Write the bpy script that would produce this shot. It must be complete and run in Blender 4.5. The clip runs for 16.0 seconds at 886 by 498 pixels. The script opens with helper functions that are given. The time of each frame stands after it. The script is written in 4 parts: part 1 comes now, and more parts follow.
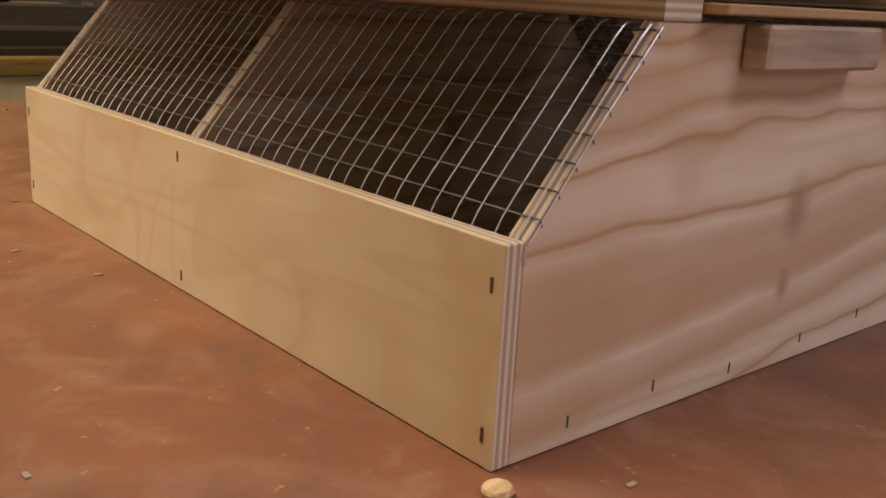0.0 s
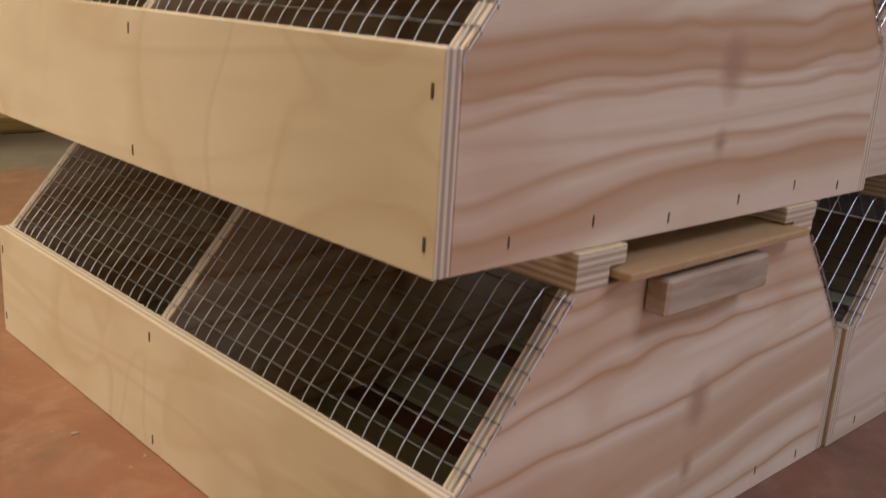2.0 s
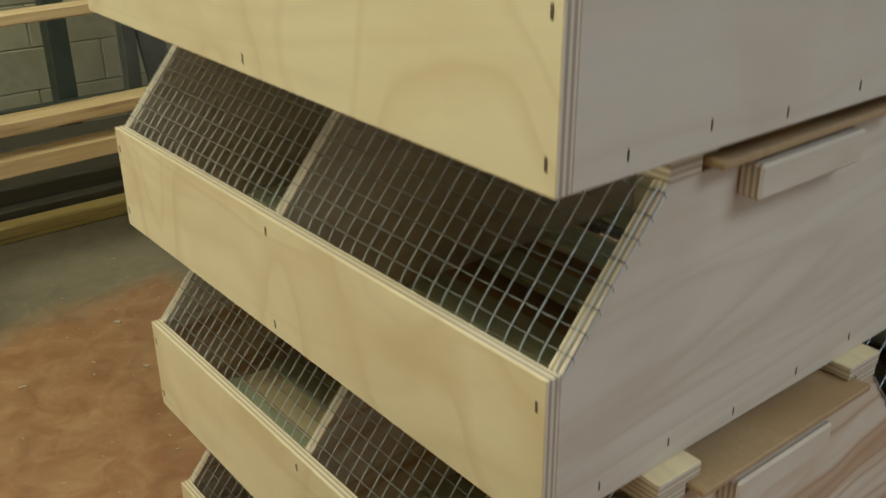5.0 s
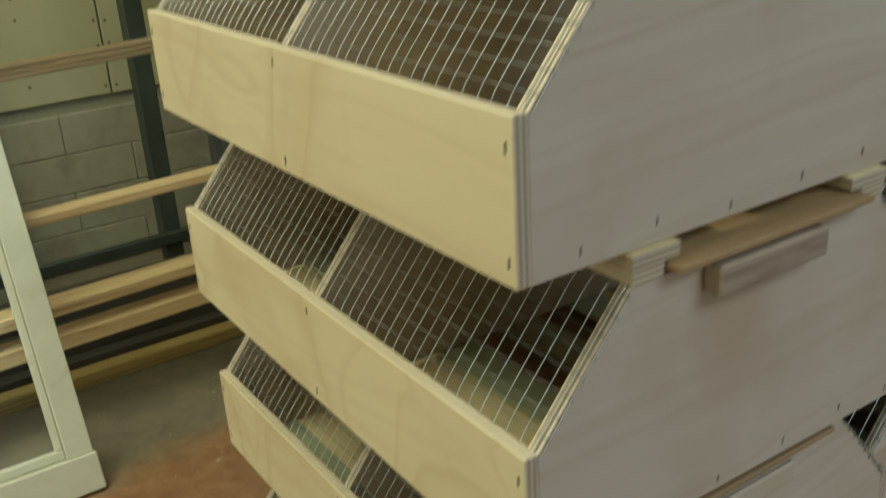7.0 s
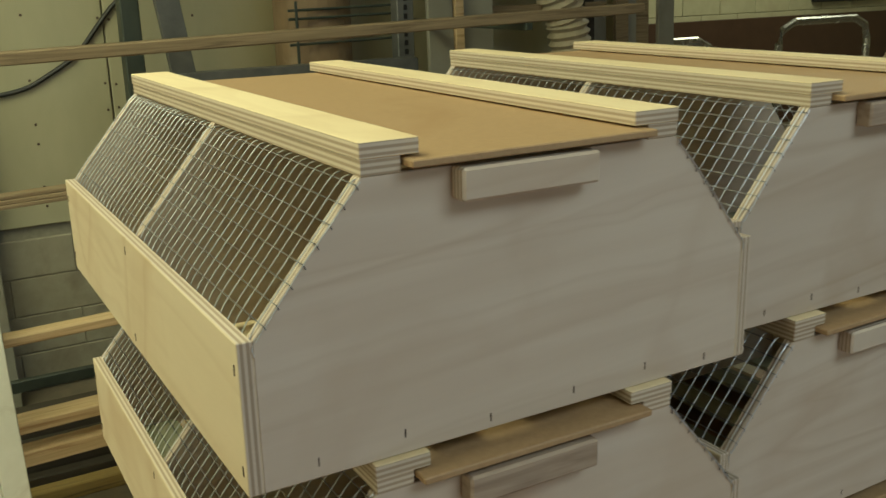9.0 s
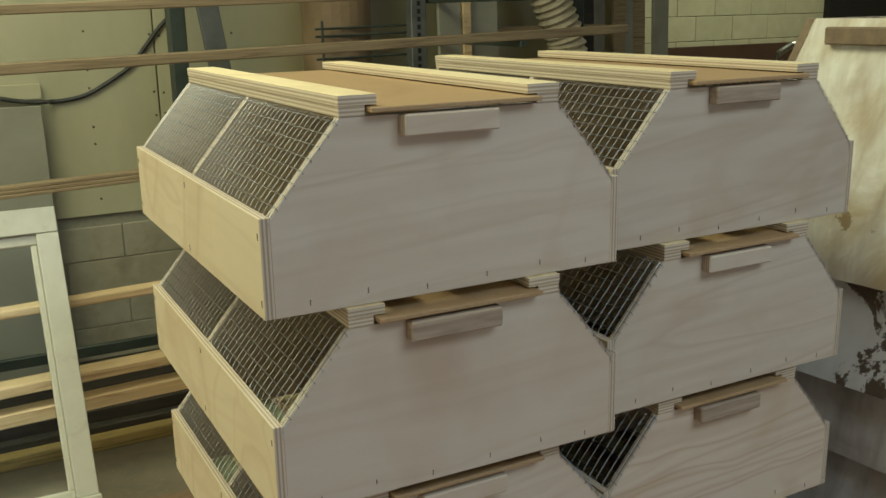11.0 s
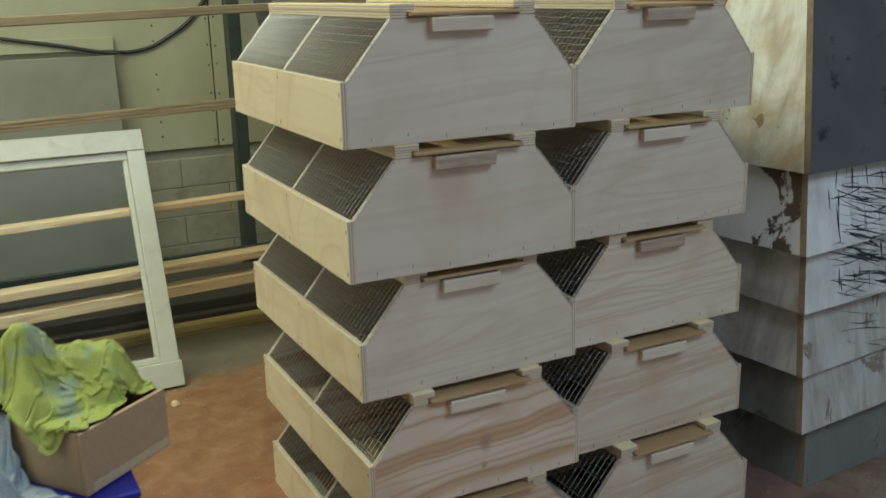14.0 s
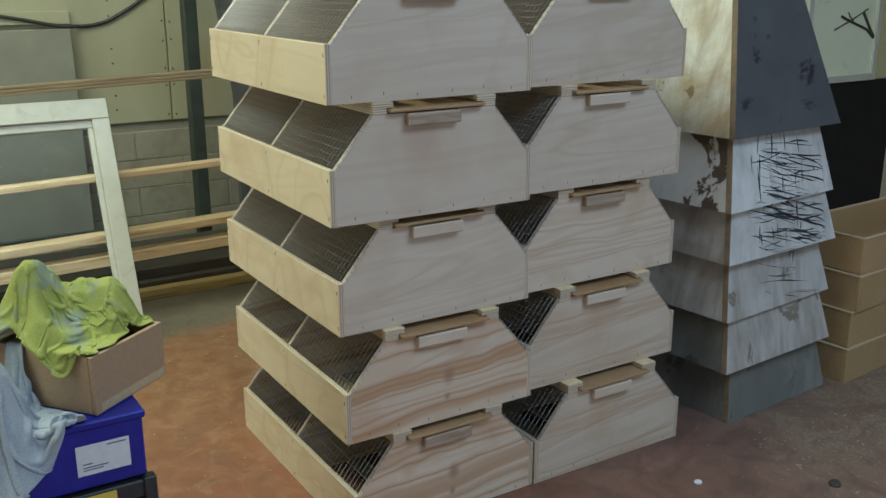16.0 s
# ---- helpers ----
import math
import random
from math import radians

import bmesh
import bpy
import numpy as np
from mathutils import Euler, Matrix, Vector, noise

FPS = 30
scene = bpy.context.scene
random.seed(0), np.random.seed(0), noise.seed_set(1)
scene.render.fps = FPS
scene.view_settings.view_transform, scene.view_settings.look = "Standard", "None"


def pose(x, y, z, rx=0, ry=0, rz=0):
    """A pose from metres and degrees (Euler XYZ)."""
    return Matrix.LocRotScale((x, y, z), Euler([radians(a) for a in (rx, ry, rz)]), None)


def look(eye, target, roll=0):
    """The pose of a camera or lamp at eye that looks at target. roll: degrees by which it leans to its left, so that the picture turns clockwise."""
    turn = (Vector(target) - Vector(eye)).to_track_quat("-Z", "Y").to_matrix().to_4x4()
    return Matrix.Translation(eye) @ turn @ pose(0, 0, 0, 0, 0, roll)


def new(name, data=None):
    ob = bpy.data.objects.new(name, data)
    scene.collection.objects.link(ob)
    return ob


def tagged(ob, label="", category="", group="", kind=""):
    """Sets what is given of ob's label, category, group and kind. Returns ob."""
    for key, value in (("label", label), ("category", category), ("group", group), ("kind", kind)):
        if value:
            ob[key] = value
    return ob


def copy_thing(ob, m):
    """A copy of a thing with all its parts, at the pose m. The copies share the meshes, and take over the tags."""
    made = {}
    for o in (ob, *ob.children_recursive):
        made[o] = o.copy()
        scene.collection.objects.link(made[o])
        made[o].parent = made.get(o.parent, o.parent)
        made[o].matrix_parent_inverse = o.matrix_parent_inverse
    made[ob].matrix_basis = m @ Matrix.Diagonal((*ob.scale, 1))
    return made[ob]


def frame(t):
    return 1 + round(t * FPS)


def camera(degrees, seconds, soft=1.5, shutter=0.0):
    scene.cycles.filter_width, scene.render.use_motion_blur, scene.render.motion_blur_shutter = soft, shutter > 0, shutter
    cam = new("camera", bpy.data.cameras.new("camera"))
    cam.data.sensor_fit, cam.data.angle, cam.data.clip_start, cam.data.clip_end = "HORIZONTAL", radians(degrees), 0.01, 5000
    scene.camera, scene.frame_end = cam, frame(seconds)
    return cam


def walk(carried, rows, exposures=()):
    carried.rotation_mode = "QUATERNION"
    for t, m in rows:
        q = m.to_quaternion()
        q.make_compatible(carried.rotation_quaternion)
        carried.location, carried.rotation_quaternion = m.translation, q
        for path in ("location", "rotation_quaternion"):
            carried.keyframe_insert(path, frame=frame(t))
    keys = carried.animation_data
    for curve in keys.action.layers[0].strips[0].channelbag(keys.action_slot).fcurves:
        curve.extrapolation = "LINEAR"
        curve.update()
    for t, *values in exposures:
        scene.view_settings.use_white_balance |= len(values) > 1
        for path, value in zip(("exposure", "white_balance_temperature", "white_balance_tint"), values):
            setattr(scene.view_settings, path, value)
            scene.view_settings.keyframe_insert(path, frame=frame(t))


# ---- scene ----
cam = camera(50.0, 16.0, 1.5, 0.5)
PATH = [
    (0, (-0.306, -0.307, 0.233), (0.96, 1.151, -0.29), 3.0),
    (0.5, (-0.303, -0.306, 0.251), (0.973, 1.145, -0.264), 3.0),
    (1, (-0.303, -0.316, 0.294), (0.976, 1.126, -0.239), 2.3),
    (1.5, (-0.309, -0.324, 0.35), (0.969, 1.104, -0.222), 2.4),
    (2, (-0.334, -0.337, 0.397), (1.0, 1.054, -0.137), 3.7),
    (2.5, (-0.334, -0.341, 0.47), (0.99, 1.049, -0.09), 4.2),
    (3, (-0.34, -0.323, 0.558), (0.971, 1.065, -0.036), 4.0),
    (3.5, (-0.353, -0.312, 0.639), (0.942, 1.081, 0.02), 3.6),
    (4, (-0.367, -0.311, 0.74), (0.907, 1.089, 0.095), 2.0),
    (4.2, (-0.369, -0.313, 0.777), (0.886, 1.08, 0.079), 1.3),
    (6.3, (-0.428, -0.376, 1.153), (0.64, 1.07, 0.276), -1.8),
    (6.5, (-0.44, -0.392, 1.179), (0.639, 1.059, 0.324), -2.4),
    (7, (-0.386, -0.442, 1.264), (0.632, 1.1, 0.499), -3.5),
    (7.4, (-0.341, -0.48, 1.318), (0.669, 1.1, 0.622), -4.5),
    (7.5, (-0.324, -0.482, 1.321), (0.683, 1.106, 0.639), -4.9),
    (8, (-0.273, -0.507, 1.349), (0.765, 1.083, 0.723), -5.9),
    (8.5, (-0.225, -0.552, 1.35), (0.826, 1.042, 0.751), -5.2),
    (9, (-0.218, -0.597, 1.351), (0.751, 1.067, 0.809), -1.5),
    (9.2, (-0.244, -0.624, 1.348), (0.743, 1.035, 0.826), -1.5),
    (11.3, (-0.345, -1.054, 1.334), (0.55, 0.669, 0.856), -1.4),
    (11.5, (-0.35, -1.089, 1.332), (0.527, 0.645, 0.862), -1.8),
    (12, (-0.424, -1.174, 1.324), (0.547, 0.508, 0.845), -1.6),
    (12.5, (-0.519, -1.257, 1.314), (0.496, 0.394, 0.818), -1.0),
    (13, (-0.574, -1.344, 1.308), (0.463, 0.283, 0.783), -0.4),
    (13.5, (-0.598, -1.464, 1.292), (0.338, 0.227, 0.778), -2.0),
    (14, (-0.655, -1.556, 1.269), (0.238, 0.153, 0.74), -1.3),
    (14.5, (-0.762, -1.627, 1.248), (0.187, 0.046, 0.7), 0.3),
    (15, (-0.813, -1.69, 1.242), (0.194, -0.055, 0.684), 0.2),
    (15.5, (-0.833, -1.711, 1.24), (0.18, -0.077, 0.691), -0.3),
    (16, (-0.833, -1.71, 1.24), (0.184, -0.078, 0.689), -0.1),
]
EXPOSURES = [
    (0.0, 0.08, 6850, 33), (2.0, 0.18, 6100, 28), (3.5, 0.0, 5600, 11), (4.2, 0.0, 5650, 6), (6.3, -0.28, 5700, -6), (9.2, -0.36, 6200, -5), (12.5, -0.19, 5450, 0), (14.2, -0.19, 5250, 0), (16.0, -0.1, 5050, 1),
]
walk(cam, [(t, look(eye, target, roll)) for t, eye, target, roll in PATH], EXPOSURES)

# ---- light ----
world = bpy.data.worlds.new("world")
scene.world = world
world.use_nodes = True
world.node_tree.nodes["Background"].inputs[0].default_value = (0.75, 0.78, 0.8, 1)
world.node_tree.nodes["Background"].inputs[1].default_value = 0.25


def area(name, m, sx, sy, watts, colour):
    d = bpy.data.lights.new(name, "AREA")
    d.shape, d.size, d.size_y, d.energy, d.color = "RECTANGLE", sx, sy, watts, colour
    ob = new(name, d)
    ob.matrix_world = m
    return ob


WARM = (-1.9, -0.1, -0.1, 1.9)      # assumed yellowed rooflight, out of view: x0, x1, y0, y1
COOL = (-0.1, 2.1, -3.1, -1.5)      # assumed clear rooflight, out of view
DOOR = (-1.2, 1.4, 2.05)            # assumed doorway in the unseen south wall: x0, x1, top
# Lamps sit in unseen, assumed openings, chosen by how the crates are lit.
area("warm_rooflight_lamp", look((-1.0, 0.9, 3.05), (-1.0, 0.9, 0)), 1.7, 1.9, 93, (1.0, 0.91, 0.60))
area("cool_rooflight_lamp", look((1.0, -2.3, 3.05), (1.0, -2.3, 0)), 2.1, 1.5, 58, (0.86, 0.92, 1.0))
area("doorway_lamp", look((0.1, -4.05, 1.03), (0.1, 0, 1.03)), 2.5, 1.95, 18, (0.84, 0.90, 1.0))
area("window_lamp", look((-3.25, 0.6, 1.6), (0, 0.6, 1.2)), 2.1, 1.2, 34, (1.0, 0.92, 0.64))
# No fitting or opening here: an added fill to brighten the far bay.
area("far_lamp", look((6.0, 3.6, 2.95), (6.0, 3.6, 0)), 1.8, 1.8, 60, (1.0, 0.93, 0.68))


# ---- materials ----
def nd(nt, kind, ins=None, **props):
    n = nt.nodes.new("ShaderNode" + kind)
    for k, v in props.items():
        setattr(n, k, v)
    for k, v in (ins or {}).items():
        if isinstance(v, bpy.types.NodeSocket):
            nt.links.new(v, n.inputs[k])
        else:
            n.inputs[k].default_value = v
    return n


def ramp(nt, fac, stops):
    n = nt.nodes.new("ShaderNodeValToRGB")
    e = n.color_ramp.elements
    while len(e) < len(stops):
        e.new(0.5)
    for el, (p, c) in zip(e, stops):
        el.position, el.color = p, (*c, 1) if len(c) == 3 else c
    nt.links.new(fac, n.inputs[0])
    return n.outputs[0]


def mix(nt, fac, a, b, blend="MIX"):
    n = nt.nodes.new("ShaderNodeMix")
    n.data_type, n.blend_type = "RGBA", blend
    for k, v in ((0, fac), (6, a), (7, b)):
        if isinstance(v, bpy.types.NodeSocket):
            nt.links.new(v, n.inputs[k])
        else:
            n.inputs[k].default_value = v if k == 0 else (*v, 1)
    return n.outputs[2]


def coords(nt, scale=(1, 1, 1), spread=7.0):
    tc = nd(nt, "TexCoord")
    oi = nd(nt, "ObjectInfo")
    off = nd(nt, "Math", {0: oi.outputs["Random"], 1: spread}, operation="MULTIPLY")
    add = nd(nt, "VectorMath", {0: tc.outputs["Object"], 1: off.outputs[0]}, operation="ADD")
    mul = nd(nt, "VectorMath", {0: add.outputs[0], 1: scale}, operation="MULTIPLY")
    return tc, oi, mul.outputs[0]


def noise_tex(nt, vec, scale, detail=4.0, rough=0.55, dist=0.0):
    return nd(nt, "TexNoise", {"Vector": vec, "Scale": scale, "Detail": detail, "Roughness": rough, "Distortion": dist}).outputs["Fac"]


def finish(nt, colour, rough, height=None, bump=0.15, metal=0.0):
    b = nt.nodes["Principled BSDF"]
    b.inputs["Metallic"].default_value = metal
    if isinstance(colour, bpy.types.NodeSocket):
        nt.links.new(colour, b.inputs["Base Color"])
    else:
        b.inputs["Base Color"].default_value = (*colour, 1)
    if isinstance(rough, bpy.types.NodeSocket):
        nt.links.new(rough, b.inputs["Roughness"])
    else:
        b.inputs["Roughness"].default_value = rough
    if height is not None:
        bp = nd(nt, "Bump", {"Strength": bump, "Distance": 0.002, "Height": height})
        nt.links.new(bp.outputs[0], b.inputs["Normal"])


def material(name):
    m = bpy.data.materials.new(name)
    m.use_nodes = True
    return m, m.node_tree


def surface(name, c1, c2, scale=20.0, stretch=(1, 1, 1), rough=0.6, stain=None, stain_at=(0.55, 0.7), stain_scale=3.0, bump=0.15, metal=0.0, tint=0.15):
    """Grain between two colours, with larger stains and a small change from object to object."""
    m, nt = material(name)
    tc, oi, v = coords(nt, stretch)
    g = noise_tex(nt, v, scale, 6.0, 0.6, 0.3)
    col = ramp(nt, g, [(0.3, c1), (0.7, c2)])
    if stain:
        s = noise_tex(nt, v, stain_scale, 5.0, 0.6, 0.5)
        col = mix(nt, ramp(nt, s, [(stain_at[0], (0, 0, 0)), (stain_at[1], (1, 1, 1))]), col, stain)
    val = nd(nt, "MapRange", {0: oi.outputs["Random"], 3: 1 - tint, 4: 1 + tint}).outputs[0]
    hsv = nd(nt, "HueSaturation", {"Value": val, "Color": col}).outputs[0]
    r = nd(nt, "MapRange", {0: g, 3: max(rough - 0.12, 0.02), 4: min(rough + 0.12, 1)}).outputs[0]
    finish(nt, hsv, r, g, bump, metal)
    return m


def plywood(name, axis, pale, streak, amount, knots=(), thickness=0.012, rings=0.3):
    """Plywood whose thickness runs along the given axis of the part: veneer on the faces, plies on the edges."""
    m, nt = material(name)
    along = {"x": (2.0, 2.6, 16.0), "y": (2.0, 2.0, 21.0), "z": (26.0, 2.6, 3.0)}[axis]
    tc, oi, v = coords(nt, (1, 1, 1))
    v = nd(nt, "VectorRotate", {"Vector": v, "Angle": 0.07 if axis == "y" else 0.0}, rotation_type="Y_AXIS").outputs[0]
    v = nd(nt, "VectorMath", {0: v, 1: along}, operation="MULTIPLY").outputs[0]
    sep = nd(nt, "SeparateXYZ", {0: tc.outputs["Object"]})
    big = noise_tex(nt, v, 0.55, 2.5, 0.5, 0.75)
    fine = noise_tex(nt, v, 9.0, 3.0, 0.6, 0.2)
    t2, o2, v2 = coords(nt, (1, 1, 1), 3.0)
    blotch = noise_tex(nt, v2, 7.0, 3.0, 0.5, 0.6)
    band = ramp(nt, big, [(0.36, (0, 0, 0)), (0.44, (0.55, 0.55, 0.55)), (0.47, (0.12, 0.12, 0.12)), (0.53, (0.3, 0.3, 0.3)), (0.58, (1, 1, 1)), (0.62, (0.15, 0.15, 0.15)), (0.68, (0.65, 0.65, 0.65)), (0.76, (0, 0, 0))])
    k = nd(nt, "Math", {0: band, 1: amount * (0.45 if knots else 1.0)}, operation="MULTIPLY").outputs[0]
    col = mix(nt, k, pale, streak)
    if axis == "y":
        # growth rings cut almost flat: long level bands, sharp on one side
        wv = nd(nt, "VectorMath", {0: v2, 1: (4.0, 4.0, 8.0)}, operation="MULTIPLY").outputs[0]
        wav = noise_tex(nt, wv, 1.0, 2.0, 0.5, 0.3)
        lift = nd(nt, "Math", {0: sep.outputs[0], 1: -0.05, 2: sep.outputs[2]}, operation="MULTIPLY_ADD").outputs[0]
        lift = nd(nt, "Math", {0: oi.outputs["Random"], 1: 4.0, 2: lift}, operation="MULTIPLY_ADD").outputs[0]
        lift = nd(nt, "Math", {0: wav, 1: 0.06, 2: lift}, operation="MULTIPLY_ADD").outputs[0]
        rw = nd(nt, "Math", {0: lift, 1: 11.0}, operation="MULTIPLY").outputs[0]
        ring = nd(nt, "TexNoise", {"W": rw, "Scale": 1.0, "Detail": 1.3, "Roughness": 0.5}, noise_dimensions="1D").outputs["Fac"]
        rf = ramp(nt, ring, [(0.41, (0, 0, 0)), (0.46, (0.3, 0.3, 0.3)), (0.492, (1, 1, 1)), (0.508, (0.4, 0.4, 0.4)), (0.55, (0, 0, 0)), (0.62, (0.75, 0.75, 0.75)), (0.665, (0.05, 0.05, 0.05))])
        rk = nd(nt, "Math", {0: rf, 1: rings}, operation="MULTIPLY").outputs[0]
        col = mix(nt, rk, col, streak)
    col = mix(nt, nd(nt, "Math", {0: fine, 1: 0.22}, operation="MULTIPLY").outputs[0], col, tuple(c * 0.72 for c in pale))
    col = mix(nt, ramp(nt, blotch, [(0.5, (0, 0, 0)), (0.76, (0.42, 0.42, 0.42))]), col, streak)
    if axis == "x":
        # faint outlines of dried damp patches
        t3, o3, v3 = coords(nt, (1, 1, 1), 5.0)
        damp = noise_tex(nt, v3, 4.5, 1.5, 0.45, 0.5)
        col = mix(nt, ramp(nt, damp, [(0.50, (0, 0, 0)), (0.555, (0.5, 0.5, 0.5)), (0.57, (0.12, 0.12, 0.12)), (0.64, (0.05, 0.05, 0.05)), (0.66, (0.35, 0.35, 0.35)), (0.675, (0, 0, 0))]), col, streak)
    if knots:
        for kx, kz, kr, ks, kc in knots:
            dx = nd(nt, "Math", {0: sep.outputs[0], 1: kx}, operation="SUBTRACT").outputs[0]
            dz = nd(nt, "Math", {0: sep.outputs[2], 1: kz}, operation="SUBTRACT").outputs[0]
            dz = nd(nt, "Math", {0: dz, 1: 0.7}, operation="MULTIPLY").outputs[0]
            d = nd(nt, "VectorMath", {0: nd(nt, "CombineXYZ", {0: dx, 1: dz}).outputs[0]}, operation="LENGTH").outputs["Value"]
            d = nd(nt, "Math", {0: d, 1: nd(nt, "Math", {0: fine, 1: 0.010}, operation="MULTIPLY").outputs[0]}, operation="ADD").outputs[0]
            f = nd(nt, "MapRange", {0: d, 1: kr * 0.55, 2: kr * 1.3, 3: ks, 4: 0.0}).outputs[0]
            col = mix(nt, f, col, kc)
    # plies
    ti = "xyz".index(axis)
    ph = nd(nt, "Math", {0: sep.outputs[ti], 1: 2 * math.pi / (thickness / 2.5)}, operation="MULTIPLY").outputs[0]
    sn = nd(nt, "Math", {0: ph}, operation="SINE").outputs[0]
    sn = nd(nt, "MapRange", {0: sn, 1: -0.6, 2: 0.6}).outputs[0]
    ply = mix(nt, sn, (0.36, 0.27, 0.19), (0.66, 0.57, 0.45))
    ply = mix(nt, nd(nt, "Math", {0: fine, 1: 0.4}, operation="MULTIPLY").outputs[0], ply, tuple(c * 0.6 for c in pale))
    ns = nd(nt, "SeparateXYZ", {0: tc.outputs["Normal"]}).outputs[ti]
    na = nd(nt, "Math", {0: ns}, operation="ABSOLUTE").outputs[0]
    face = nd(nt, "Math", {0: na, 1: 0.7}, operation="GREATER_THAN").outputs[0]
    col = mix(nt, face, ply, col)
    val = nd(nt, "MapRange", {0: oi.outputs["Random"], 3: 0.94, 4: 1.06}).outputs[0]
    col = nd(nt, "HueSaturation", {"Value": val, "Color": col}).outputs[0]
    finish(nt, col, 0.62, fine, 0.10)
    return m


PINE, PINK = (0.69, 0.585, 0.455), (0.43, 0.245, 0.115)
PLAIN = (0.66, 0.57, 0.46)
ply_end_figured = plywood("figured pine plywood", "y", PINE, PINK, 1.0, [(0.262, 0.108, 0.019, 0.8, (0.35, 0.22, 0.14)), (0.258, 0.056, 0.012, 0.8, (0.35, 0.22, 0.14))], rings=1.0)
ply_end_plain = plywood("plain plywood", "y", PLAIN, (0.45, 0.335, 0.225), 0.45, rings=0.24)
ply_end_stained = plywood("stained plain plywood", "y", PLAIN, (0.50, 0.38, 0.26), 0.45, [(0.215, 0.17, 0.050, 0.42, (0.42, 0.27, 0.17)), (0.30, 0.11, 0.055, 0.22, (0.47, 0.35, 0.24))])
ply_end_banded = plywood("tan banded plywood", "y", PLAIN, (0.44, 0.29, 0.16), 0.5, rings=0.62)
ply_side = plywood("birch plywood side", "x", (0.68, 0.575, 0.395), (0.50, 0.365, 0.21), 0.45)
ply_batten = plywood("plywood batten", "z", (0.82, 0.69, 0.42), (0.52, 0.36, 0.18), 0.30)
slat_wood = surface("grey-green planed slat", (0.36, 0.375, 0.24), (0.46, 0.47, 0.32), 4, (26, 1.2, 26), rough=0.55, stain=(0.42, 0.42, 0.30), tint=0.06)
hardboard = surface("brown hardboard", (0.36, 0.235, 0.115), (0.43, 0.29, 0.15), 160, rough=0.6, stain=(0.33, 0.2, 0.09), tint=0.05)
# One wire in two tones: missing glint painted dark lengthwise, sheen painted bright across.
wire_shaded = surface("shaded galvanised wire", (0.12, 0.12, 0.125), (0.20, 0.20, 0.205), 60, rough=0.45, metal=0.75, tint=0.05)
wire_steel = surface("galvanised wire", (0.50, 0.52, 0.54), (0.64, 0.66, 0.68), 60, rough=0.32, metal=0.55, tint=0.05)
staple_dark = surface("rusty staple", (0.06, 0.04, 0.03), (0.13, 0.09, 0.06), 300, rough=0.6, tint=0.1)


def handle_material(name, pale, dark):
    m, nt = material(name)
    tc, oi, v = coords(nt, (5, 30, 60))
    g = noise_tex(nt, v, 1.5, 4.0, 0.6, 0.5)
    col = mix(nt, ramp(nt, g, [(0.40, (0, 0, 0)), (0.75, (0.8, 0.8, 0.8))]), pale, dark)
    finish(nt, col, 0.65, g, 0.2)
    return m


handle_wood = plywood("pale plywood handle", "y", (0.66, 0.57, 0.45), (0.48, 0.34, 0.22), 0.4)
handle_brown = handle_material("worn brown handle", (0.42, 0.33, 0.24), (0.17, 0.115, 0.075))


